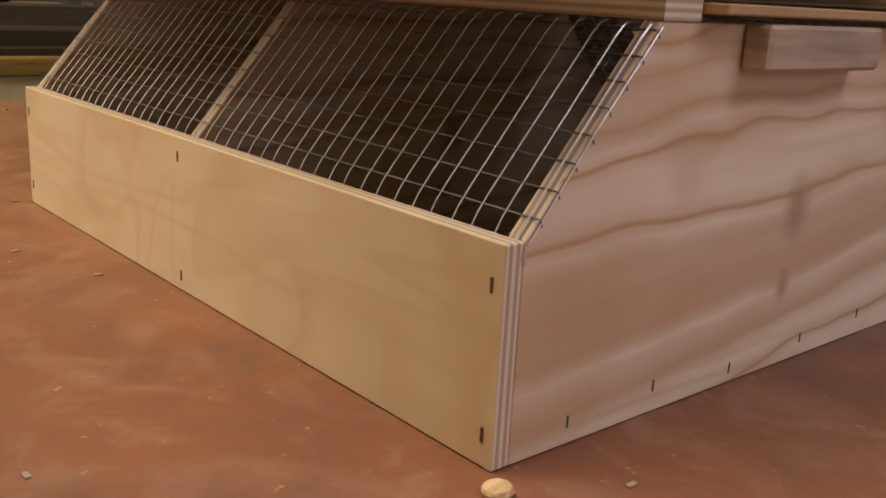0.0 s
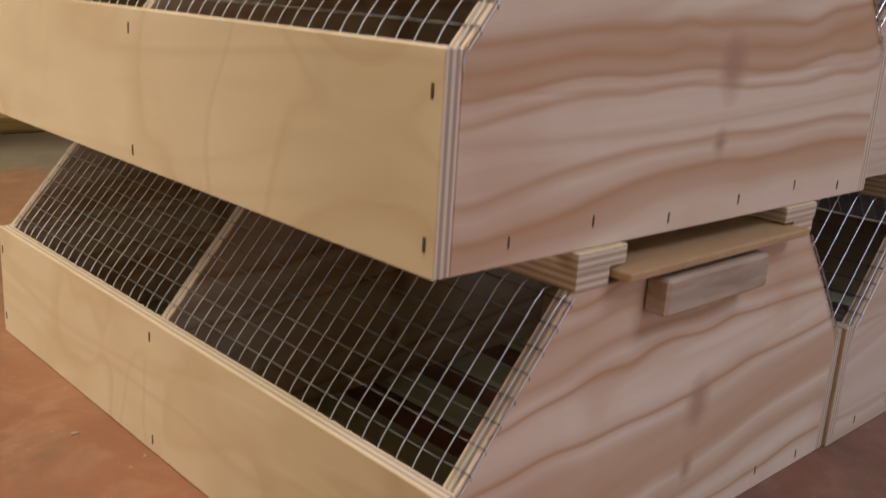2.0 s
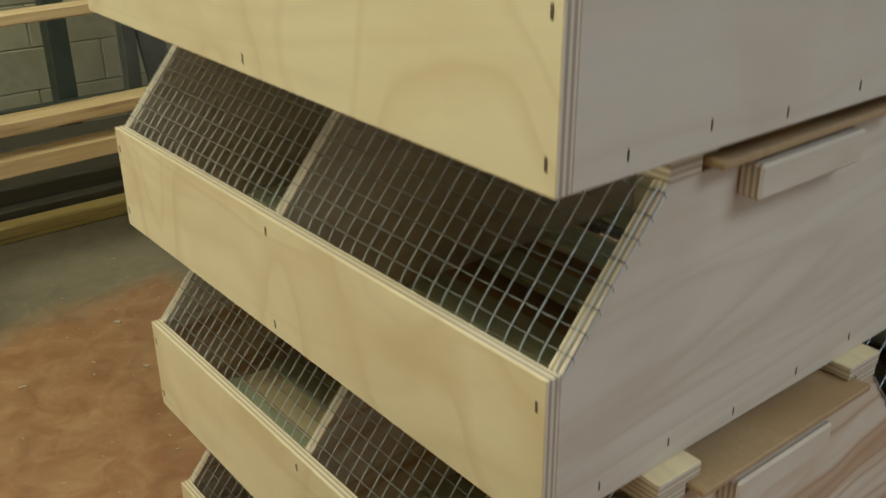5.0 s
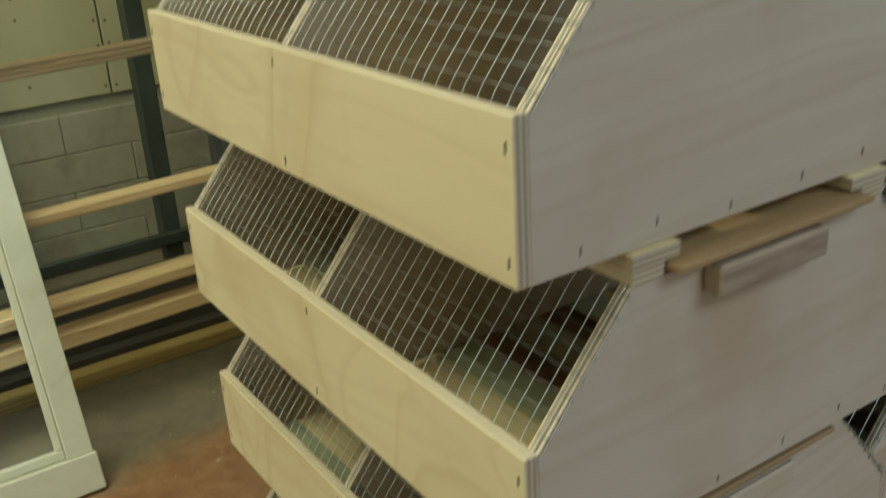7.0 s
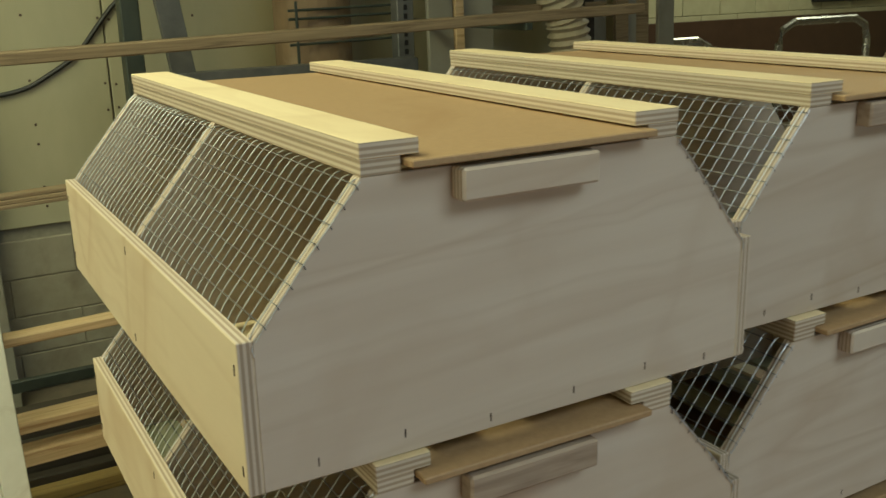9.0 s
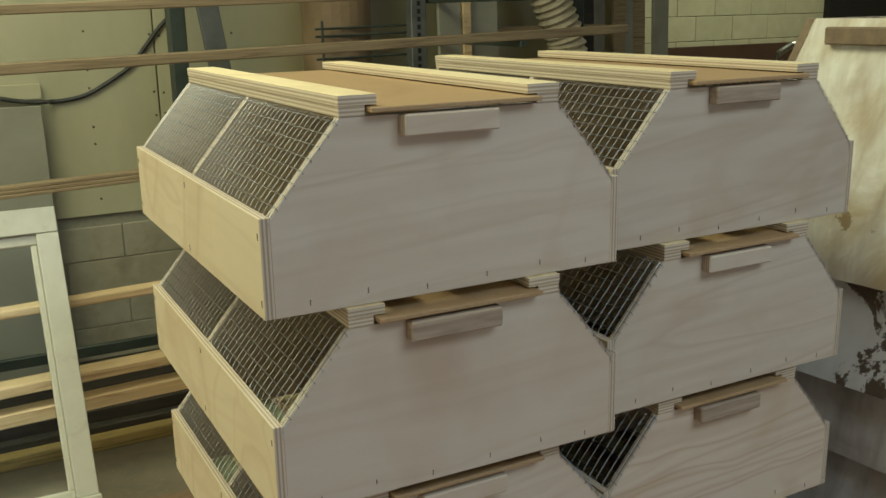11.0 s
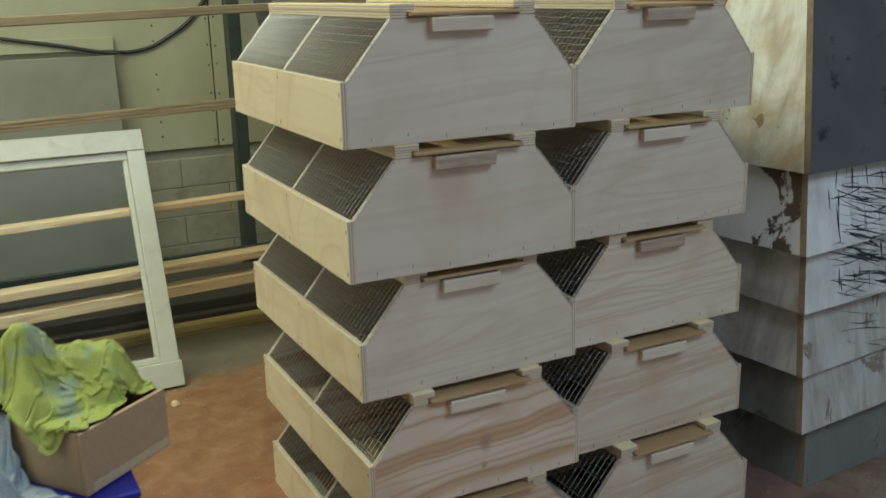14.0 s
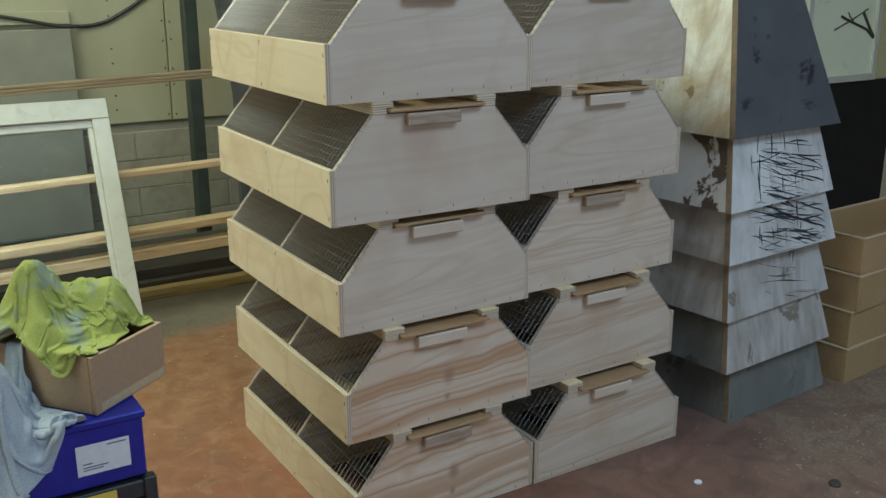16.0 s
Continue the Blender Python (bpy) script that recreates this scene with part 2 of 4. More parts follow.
def floor_material():
    m, nt = material("worn red painted concrete")
    tc = nd(nt, "TexCoord")
    p = tc.outputs["Object"]
    sep = nd(nt, "SeparateXYZ", {0: p})
    n1 = noise_tex(nt, p, 2.2, 6.0, 0.6, 0.6)
    n2 = noise_tex(nt, p, 14.0, 5.0, 0.65, 0.8)
    n3 = noise_tex(nt, p, 90.0, 4.0, 0.6)
    red = ramp(nt, n1, [(0.30, (0.165, 0.064, 0.034)), (0.55, (0.24, 0.092, 0.044)), (0.75, (0.29, 0.135, 0.068))])
    red = mix(nt, ramp(nt, n2, [(0.50, (0, 0, 0)), (0.74, (0.45, 0.45, 0.45))]), red, (0.36, 0.225, 0.15))
    red = mix(nt, ramp(nt, n3, [(0.66, (0, 0, 0)), (0.74, (0.7, 0.7, 0.7))]), red, (0.46, 0.34, 0.25))
    n4 = noise_tex(nt, p, 5.5, 7.0, 0.68, 1.2)
    red = mix(nt, ramp(nt, n4, [(0.50, (0, 0, 0)), (0.66, (0.55, 0.55, 0.55))]), red, (0.125, 0.072, 0.052))
    red = mix(nt, ramp(nt, n4, [(0.30, (0.6, 0.6, 0.6)), (0.42, (0, 0, 0))]), red, (0.33, 0.20, 0.125))
    yo = nd(nt, "Math", {0: n1, 1: 0.9, 2: sep.outputs[1]}, operation="MULTIPLY_ADD").outputs[0]
    ochre = nd(nt, "MapRange", {0: yo, 1: 0.55, 2: 1.6, 3: 0.0, 4: 0.7}).outputs[0]
    red = mix(nt, ochre, red, ramp(nt, n2, [(0.34, (0.205, 0.10, 0.041)), (0.68, (0.34, 0.205, 0.098))]))
    dust = ramp(nt, n2, [(0.3, (0.135, 0.115, 0.082)), (0.7, (0.215, 0.18, 0.125))])
    # bare strip along the timber rack
    yb = nd(nt, "Math", {0: n1, 1: 0.55, 2: sep.outputs[1]}, operation="MULTIPLY_ADD").outputs[0]
    bare = nd(nt, "MapRange", {0: yb, 1: 1.74, 2: 1.84}).outputs[0]
    # trodden grey dust beyond the right-hand stack
    dx = nd(nt, "VectorMath", {0: p, 1: (1.75, -0.25, 0)}, operation="DISTANCE").outputs["Value"]
    dd = nd(nt, "Math", {0: n2, 1: 0.55, 2: dx}, operation="MULTIPLY_ADD").outputs[0]
    heap = nd(nt, "MapRange", {0: dd, 1: 0.98, 2: 0.66}).outputs[0]
    xr = nd(nt, "Math", {0: n1, 1: 0.9, 2: sep.outputs[0]}, operation="MULTIPLY_ADD").outputs[0]
    grey = nd(nt, "MapRange", {0: xr, 1: 0.5, 2: 1.5, 3: 0.0, 4: 0.72}).outputs[0]
    col = mix(nt, grey, red, ramp(nt, n4, [(0.35, (0.24, 0.165, 0.14)), (0.62, (0.12, 0.088, 0.075))]))
    col = mix(nt, bare, col, dust)
    col = mix(nt, nd(nt, "Math", {0: heap, 1: ramp(nt, n4, [(0.42, (0.85, 0.85, 0.85)), (0.56, (0.2, 0.2, 0.2))])}, operation="MULTIPLY").outputs[0], col, ramp(nt, n3, [(0.35, (0.17, 0.13, 0.09)), (0.65, (0.30, 0.245, 0.175))]))
    r = nd(nt, "MapRange", {0: n2, 3: 0.42, 4: 0.8}).outputs[0]
    h = nd(nt, "Math", {0: n2, 1: n3}, operation="ADD").outputs[0]
    finish(nt, col, r, h, 0.25)
    return m


floor_paint = floor_material()
wall_paint = surface("cream wall paint", (0.50, 0.47, 0.30), (0.58, 0.55, 0.37), 9, rough=0.55, stain=(0.47, 0.42, 0.27), stain_at=(0.52, 0.78), stain_scale=2.5, tint=0.04)
block_paint = surface("dirty painted blockwork", (0.29, 0.265, 0.19), (0.365, 0.335, 0.245), 14, rough=0.7, stain=(0.21, 0.18, 0.13), stain_at=(0.56, 0.78), stain_scale=5, bump=0.4, tint=0.06)
mortar = surface("painted mortar", (0.25, 0.235, 0.175), (0.31, 0.29, 0.22), 60, rough=0.9)
board_paint = surface("cream painted board", (0.385, 0.365, 0.235), (0.455, 0.43, 0.29), 5, (1, 1, 0.4), rough=0.45, stain=(0.43, 0.375, 0.21), stain_at=(0.55, 0.8), stain_scale=1.6, bump=0.08, tint=0.04)
grey_board = surface("grey dusty board", (0.235, 0.225, 0.18), (0.29, 0.28, 0.225), 6, rough=0.6, stain=(0.21, 0.19, 0.14), stain_scale=2.5, tint=0.03)
green_steel = surface("dark green steel", (0.030, 0.040, 0.032), (0.055, 0.065, 0.05), 12, rough=0.5, stain=(0.10, 0.09, 0.065), stain_at=(0.6, 0.8), tint=0.08)
grey_steel = surface("grey steel", (0.10, 0.105, 0.10), (0.16, 0.16, 0.15), 14, rough=0.45, metal=0.3)
old_timber = surface("old brown timber", (0.20, 0.145, 0.08), (0.34, 0.26, 0.15), 5, (1.2, 30, 30), rough=0.7, stain=(0.13, 0.09, 0.05), tint=0.12)
new_timber = surface("sawn pine timber", (0.50, 0.36, 0.19), (0.66, 0.50, 0.29), 5, (1.2, 26, 26), rough=0.65, stain=(0.36, 0.22, 0.10), tint=0.08)
ochre_timber = surface("dull ochre timber", (0.33, 0.235, 0.075), (0.46, 0.34, 0.12), 5, (1.2, 26, 26), rough=0.7, stain=(0.14, 0.10, 0.05), tint=0.05)
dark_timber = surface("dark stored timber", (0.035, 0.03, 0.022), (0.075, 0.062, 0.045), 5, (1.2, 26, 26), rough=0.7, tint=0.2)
white_gloss = surface("white primed wood", (0.58, 0.57, 0.48), (0.67, 0.66, 0.57), 12, rough=0.4, stain=(0.48, 0.45, 0.36), stain_at=(0.58, 0.75), stain_scale=9, bump=0.06, tint=0.02)
mdf = surface("brown mdf", (0.34, 0.235, 0.135), (0.40, 0.28, 0.17), 120, rough=0.7, tint=0.06)
tray_mdf = surface("golden brown mdf", (0.355, 0.235, 0.105), (0.42, 0.29, 0.14), 120, rough=0.7, stain=(0.30, 0.20, 0.095), tint=0.06)
mdf_cut = surface("pale cut mdf", (0.46, 0.35, 0.21), (0.55, 0.43, 0.27), 150, rough=0.8, tint=0.04)
sawdust_mat = surface("grey sawdust", (0.27, 0.22, 0.16), (0.40, 0.33, 0.24), 90, rough=0.9, tint=0.05)
blue_card = surface("blue board", (0.010, 0.013, 0.23), (0.016, 0.020, 0.31), 30, rough=0.35, bump=0.05, tint=0.02)
paper = surface("white paper", (0.66, 0.68, 0.72), (0.75, 0.76, 0.78), 80, rough=0.55, bump=0.02, tint=0.02)
ink = surface("grey ink", (0.16, 0.16, 0.19), (0.22, 0.22, 0.25), 50, rough=0.6)
black_plastic = surface("black plastic", (0.022, 0.022, 0.024), (0.045, 0.045, 0.046), 40, rough=0.45)
yellow_card = surface("yellow card", (0.55, 0.42, 0.05), (0.68, 0.55, 0.09), 20, rough=0.6)
hi_vis = surface("yellow-green cotton cloth", (0.275, 0.305, 0.055), (0.355, 0.385, 0.095), 300, rough=0.9, stain=(0.25, 0.29, 0.22), stain_at=(0.56, 0.68), stain_scale=11, bump=0.5, tint=0.03)
grey_cloth = surface("pale blue-grey cloth", (0.29, 0.33, 0.38), (0.42, 0.45, 0.485), 300, rough=0.9, stain=(0.17, 0.23, 0.33), stain_scale=7, bump=0.5, tint=0.03)
rubber = surface("black cable rubber", (0.02, 0.02, 0.018), (0.04, 0.04, 0.035), 60, rough=0.5)
hose_plastic = surface("beige ribbed hose", (0.42, 0.36, 0.24), (0.54, 0.47, 0.33), 40, rough=0.5)
drum_brown = surface("dusty brown duct", (0.17, 0.115, 0.06), (0.27, 0.19, 0.11), 5, rough=0.6, stain=(0.33, 0.26, 0.17), tint=0.05)
grey_paint = surface("blue-grey paint", (0.080, 0.081, 0.088), (0.105, 0.106, 0.112), 8, rough=0.5, stain=(0.028, 0.029, 0.038), stain_at=(0.6, 0.66), stain_scale=9, tint=0.03)
brown_edge = surface("raw board edge", (0.20, 0.14, 0.085), (0.31, 0.23, 0.14), 40, rough=0.8)
dado_brown = surface("dark brown paint", (0.060, 0.030, 0.018), (0.085, 0.045, 0.028), 8, rough=0.5)
chrome = surface("dull chrome tube", (0.5, 0.5, 0.48), (0.62, 0.62, 0.6), 20, rough=0.25, metal=0.9)
black_board = surface("matt black board", (0.010, 0.010, 0.011), (0.018, 0.018, 0.019), 10, rough=0.6)
branch_olive = surface("olive brown paint", (0.06, 0.058, 0.03), (0.10, 0.095, 0.05), 30, rough=0.5)
picture_ground = surface("pale picture ground", (0.82, 0.86, 0.62), (0.88, 0.91, 0.70), 6, rough=0.3)
ceiling_paint = surface("ceiling paint", (0.60, 0.57, 0.44), (0.68, 0.65, 0.52), 6, rough=0.8)


def flaking(name, paint, under, amount, scale, streaks, drag):
    """Old paint that has come off in patches, with scratches."""
    m, nt = material(name)
    tc, oi, v = coords(nt, (1, 1, 1), 9.0)
    n = noise_tex(nt, v, scale, 8.0, 0.62, 0.7)
    mask = ramp(nt, n, [(0.66 - amount, (0, 0, 0)), (0.66 - amount + 0.012, (1, 1, 1))])
    soft = noise_tex(nt, v, 4.5, 6.0, 0.65, 0.6)
    col = mix(nt, ramp(nt, soft, [(0.42, (0, 0, 0)), (0.62, (0.9, 0.9, 0.9))]), paint, streaks)
    col = mix(nt, mask, col, under)
    st = nd(nt, "VectorMath", {0: v, 1: (17, 17, 2.2)}, operation="MULTIPLY").outputs[0]
    sc = noise_tex(nt, st, 1.0, 3.0, 0.6, 0.4)
    col = mix(nt, ramp(nt, sc, [(0.43, (0, 0, 0)), (0.70, (drag, drag, drag))]), col, under)
    h = nd(nt, "Math", {0: mask, 1: -1.0}, operation="MULTIPLY").outputs[0]
    finish(nt, col, 0.55, h, 0.5)
    return m


white_stained = flaking("stained white paint", (0.82, 0.79, 0.68), (0.33, 0.235, 0.12), 0.03, 6.0, (0.55, 0.42, 0.22), 0.55)
white_chipped = flaking("chipped white paint", (0.80, 0.78, 0.73), (0.13, 0.095, 0.065), 0.115, 5.0, (0.70, 0.67, 0.60), 0.12)
white_scored = flaking("scored white paint", (0.70, 0.69, 0.66), (0.20, 0.19, 0.18), -0.02, 6.0, (0.50, 0.48, 0.45), 0.35)
scratch_dark = surface("dark scratched wood", (0.035, 0.037, 0.042), (0.085, 0.085, 0.09), 40, rough=0.7)
white_scratched = flaking("dirty white paint", (0.64, 0.61, 0.57), (0.20, 0.17, 0.14), 0.05, 6.0, (0.42, 0.36, 0.30), 0.55)
white_streaked = flaking("streaked white paint", (0.52, 0.50, 0.47), (0.24, 0.20, 0.16), 0.04, 6.0, (0.42, 0.38, 0.34), 0.7)
grey_weathered = flaking("weathered grey paint", (0.165, 0.163, 0.145), (0.105, 0.10, 0.085), 0.04, 8.0, (0.25, 0.24, 0.215), 0.5)

glass_mat, gnt = material("window glass")
gb = gnt.nodes["Principled BSDF"]
gb.inputs["Transmission Weight"].default_value = 1.0
gb.inputs["Roughness"].default_value = 0.02
gb.inputs["IOR"].default_value = 1.06
gb.inputs["Specular IOR Level"].default_value = 0.1
gb.inputs["Base Color"].default_value = (0.84, 0.88, 0.94, 1)


# ---- mesh helpers ----
def part(name, bm, mat, parent=None, label=""):
    me = bpy.data.meshes.new(name)
    bmesh.ops.recalc_face_normals(bm, faces=bm.faces)
    bm.to_mesh(me)
    bm.free()
    for mm in (mat if isinstance(mat, (list, tuple)) else [mat]):
        me.materials.append(mm)
    ob = new(name, me)
    if parent is not None:
        ob.parent = parent
    if label:
        ob["label"] = label
    return ob


def thing(name, label, category, m=None, group="", kind=""):
    ob = new(name)
    ob.empty_display_size = 0.05
    if m is not None:
        ob.matrix_world = m
    return tagged(ob, label, category, group, kind)


def box(x0, x1, y0, y1, z0, z1, bevel=0.0, bm=None):
    bm = bm or bmesh.new()
    v = [bm.verts.new((x, y, z)) for z in (z0, z1) for y in (y0, y1) for x in (x0, x1)]
    faces = [bm.faces.new([v[i] for i in f]) for f in ((0, 2, 3, 1), (4, 5, 7, 6), (0, 1, 5, 4), (2, 6, 7, 3), (0, 4, 6, 2), (1, 3, 7, 5))]
    if bevel:
        es = {e for f in faces for e in f.edges}
        bmesh.ops.bevel(bm, geom=list(es), offset=bevel, segments=1, affect="EDGES")
    return bm


def prism(poly, y0, y1, bevel=0.0):
    """A polygon in x and z, thick along y."""
    bm = bmesh.new()
    a = [bm.verts.new((x, y0, z)) for x, z in poly]
    b = [bm.verts.new((x, y1, z)) for x, z in poly]
    bm.faces.new(a)
    bm.faces.new(b[::-1])
    for i in range(len(poly)):
        j = (i + 1) % len(poly)
        bm.faces.new((a[i], b[i], b[j], a[j]))
    if bevel:
        bmesh.ops.bevel(bm, geom=list(bm.edges), offset=bevel, segments=1, affect="EDGES")
    return bm


def tube(points, r, sides=6, bm=None, closed_ends=True):
    """A round bar along a line of points."""
    bm = bm or bmesh.new()
    pts = [Vector(p) for p in points]
    rings = []
    for i, p in enumerate(pts):
        d = (pts[min(i + 1, len(pts) - 1)] - pts[max(i - 1, 0)]).normalized()
        a = d.orthogonal().normalized() if abs(d.z) > 0.99 else d.cross(Vector((0, 0, 1))).normalized()
        b = d.cross(a)
        rings.append([bm.verts.new(p + r * (math.cos(t) * a + math.sin(t) * b)) for t in (2 * math.pi * k / sides for k in range(sides))])
    for q, s in zip(rings, rings[1:]):
        for k in range(sides):
            bm.faces.new((q[k], q[(k + 1) % sides], s[(k + 1) % sides], s[k]))
    if closed_ends:
        bm.faces.new(rings[0][::-1])
        bm.faces.new(rings[-1])
    return bm


# ---- the room ----
def setting(name, bm, mat, label, category):
    return tagged(part(name, bm, mat), label, category, kind="structure")


setting("floor", box(-3.2, 9.0, -4.0, 5.5, -0.12, 0.0), floor_paint, "worn red painted concrete workshop floor with sawdust", "floor")
# Unseen ceiling: closes the room for bounced light, its rooflight openings assumed.
bm = bmesh.new()
for b in ((-3.3, 9.1, WARM[3], 5.6), (-3.3, WARM[0], WARM[2], WARM[3]), (WARM[1], 9.1, WARM[2], WARM[3]), (-3.3, 9.1, COOL[3], WARM[2]),
          (-3.3, COOL[0], COOL[2], COOL[3]), (COOL[1], 9.1, COOL[2], COOL[3]), (-3.3, 9.1, -4.1, COOL[2])):
    box(*b, 3.0, 3.1, bm=bm)
setting("ceiling", bm, ceiling_paint, "unseen pale painted workshop ceiling with two assumed rooflight openings", "ceiling")
wall_north = setting("wall_north", box(-3.3, 2.75, 2.812, 2.95, 0, 3.0), mortar, "cream painted blockwork wall behind the timber rack", "wall")
setting("wall_return", box(2.75, 2.87, 2.95, 5.5, 0, 3.0), wall_paint, "cream painted return wall", "wall")
wall_back = setting("wall_back", box(2.87, 9.0, 5.512, 5.65, 0, 3.0), mortar, "cream painted block wall at the far end", "wall")
setting("wall_east", box(9.0, 9.1, -4.0, 5.5, 0, 3.0), wall_paint, "cream painted end wall", "wall")
# South and west walls are unseen; their openings are assumed for the lamps.
bm = bmesh.new()
for b in ((-3.3, DOOR[0], 0, 3.0), (DOOR[1], 9.1, 0, 3.0), (DOOR[0], DOOR[1], DOOR[2], 3.0)):
    box(b[0], b[1], -4.1, -4.0, b[2], b[3], bm=bm)
setting("wall_south", bm, wall_paint, "unseen cream painted wall with an assumed wide doorway", "wall")
bm = bmesh.new()
for b in ((-4.0, -0.5, 0, 3.0), (1.7, 2.812, 0, 3.0), (-0.5, 1.7, 0, 1.0), (-0.5, 1.7, 2.2, 3.0)):
    box(-3.3, -3.2, b[0], b[1], b[2], b[3], bm=bm)
setting("wall_west", bm, wall_paint, "unseen cream painted wall with an assumed window opening", "wall")

# painted boards on the north wall, with their screws
for bx0, bx1, n in ((-1.6, 0.461, 0), (0.467, 2.74, 1)):
    wb = setting("wall_board_%d" % (n + 1), box(bx0, bx1, 2.795, 2.812, 0.59, 2.9, 0.002), board_paint, "cream painted wall board screwed to the blockwork", "wall board")
    for sx in ((bx1 - 0.014, bx1 - 0.25, bx0 + 0.4) if n == 0 else (bx0 + 0.016, bx0 + 0.3, bx0 + 0.75)):
        for k in range(9):
            part("screw", box(sx - 0.004, sx + 0.004, 2.7925, 2.796, 0.63 + 0.105 * k + 0.02 * math.sin(k * 3 + sx * 9), 0.638 + 0.105 * k + 0.02 * math.sin(k * 3 + sx * 9), 0.001), staple_dark, wb)
tagged(part("wall_batten", box(-1.2, 0.04, 2.77, 2.795, 1.045, 1.10, 0.002), board_paint), "cream painted batten fixed to the wall boards", "batten", kind="structure")

# ---- timber rack along the wall ----
rack = thing("timber_rack", "dark green steel storage rack standing by the wall", "rack")
for px in (-1.7, 0.475, 2.2):
    part("post", box(px - 0.029, px + 0.029, 2.44, 2.50, 0, 2.6, 0.004), green_steel, rack)
part("cross_bar", box(-1.7, 2.2, 2.415, 2.439, 0.158, 0.196, 0.003), green_steel, rack)
RAILS = [(1.345, 0.026, 0.06, old_timber, "old brown timber rail lying on the rack", -2.2, 1.9), (1.194, 0.030, 0.06, old_timber, "weathered brown timber rail lying on the rack", -2.2, 1.9),
         (0.544, 0.024, 0.05, new_timber, "pale sawn pine strip lying on the rack", -2.0, 1.5), (0.322, 0.03, 0.07, new_timber, "sawn pine plank lying low on the rack", -2.0, 1.6),
         (0.232, 0.04, 0.06, new_timber, "sawn pine plank on the lowest rack arm", -2.0, 1.6)]
for z, h, d, mt, lab, xa, xb in RAILS:
    t = 0.024
    ob = part("timber_plank", box(xa, xb, -d / 2, d / 2, 0, h, 0.003), mt)
    ob.matrix_world = Matrix.Translation((0, 1.765, z)) @ Matrix.Rotation(-math.atan(t), 4, "Y")
    tagged(ob, lab, "plank", "planks on the rack")
    for px in (-1.7, 1.45):
        if px < xb:
            part("arm", box(px - 0.012, px + 0.012, 1.73, 2.439, z + px * t - 0.022, z + px * t - 0.001, 0.002), green_steel, rack)
for k in range(3):
    ob = part("timber_strip", box(-2.0, 1.3, -0.02 + 0.003 * k, 0.02 + 0.004 * k, 0.0105 * k, 0.0105 * k + 0.0095, 0.0015), old_timber)
    ob.matrix_world = Matrix.Translation((0, 1.77, 0.872)) @ Matrix.Rotation(-math.atan(0.03), 4, "Y")
    tagged(ob, "thin brown timber strip stacked on the rack", "strip", "strips on the rack")
for px in (-1.7, 1.25):
    part("arm", box(px - 0.012, px + 0.012, 1.73, 2.439, 0.872 + px * 0.03 - 0.022, 0.872 + px * 0.03 - 0.001, 0.002), green_steel, rack)
ob = part("leaning_board", box(-0.036, 0.036, -0.012, 0.012, 0, 2.3, 0.002), grey_steel)
ob.matrix_world = Matrix.Translation((0.735, 2.3, 0.004)) @ Matrix.Rotation(radians(-8), 4, "Y")
tagged(ob, "dark grey board standing upright behind the rack rails", "board")
ob = part("board_sheet", box(-1.3, 0.03, -0.02, 0.02, 0, 1.028, 0.003), grey_board)
ob.matrix_world = Matrix.Translation((0, 2.66, 0.0)) @ Matrix.Rotation(radians(-4.5), 4, "X")
tagged(ob, "grey dusty board sheet leaning against the wall", "board")
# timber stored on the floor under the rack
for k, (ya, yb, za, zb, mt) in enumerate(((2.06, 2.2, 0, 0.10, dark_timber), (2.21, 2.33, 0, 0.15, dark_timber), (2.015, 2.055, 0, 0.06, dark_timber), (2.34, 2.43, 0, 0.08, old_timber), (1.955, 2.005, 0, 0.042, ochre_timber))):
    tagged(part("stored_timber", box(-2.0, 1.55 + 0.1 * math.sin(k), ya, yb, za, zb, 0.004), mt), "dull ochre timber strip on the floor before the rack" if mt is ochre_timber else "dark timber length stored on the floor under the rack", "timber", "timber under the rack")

# cable on the wall
cu = [(-1.0, 1.17), (-0.6, 1.14), (-0.211, 1.078), (-0.03, 1.041), (0.058, 1.034), (0.116, 1.034), (0.19, 1.048), (0.254, 1.078), (0.362, 1.145), (0.42, 1.21), (0.492, 1.295), (0.56, 1.36), (0.61, 1.48), (0.64, 1.7)]
fine_pts = []
for i in range(len(cu) - 1):
    p0, p1, p2, p3 = (Vector(cu[max(0, min(len(cu) - 1, j))]) for j in (i - 1, i, i + 1, i + 2))
    for s in range(4):
        u = s / 4
        q = 0.5 * (2 * p1 + (p2 - p0) * u + (2 * p0 - 5 * p1 + 4 * p2 - p3) * u * u + (3 * p1 - p0 - 3 * p2 + p3) * u ** 3)
        fine_pts.append((q.x, 2.762 if q.x < 0.06 else 2.786, q.y))
tagged(part("cable", tube(fine_pts, 0.008, 8), rubber), "black rubber cable hanging along the wall boards", "cable")

# ---- wooden crates with wire mesh ----
W, L, H1, TOP, T = 0.498, 0.70, 0.119, 0.2235, 0.012
STEP = 0.2488
A = 0.100


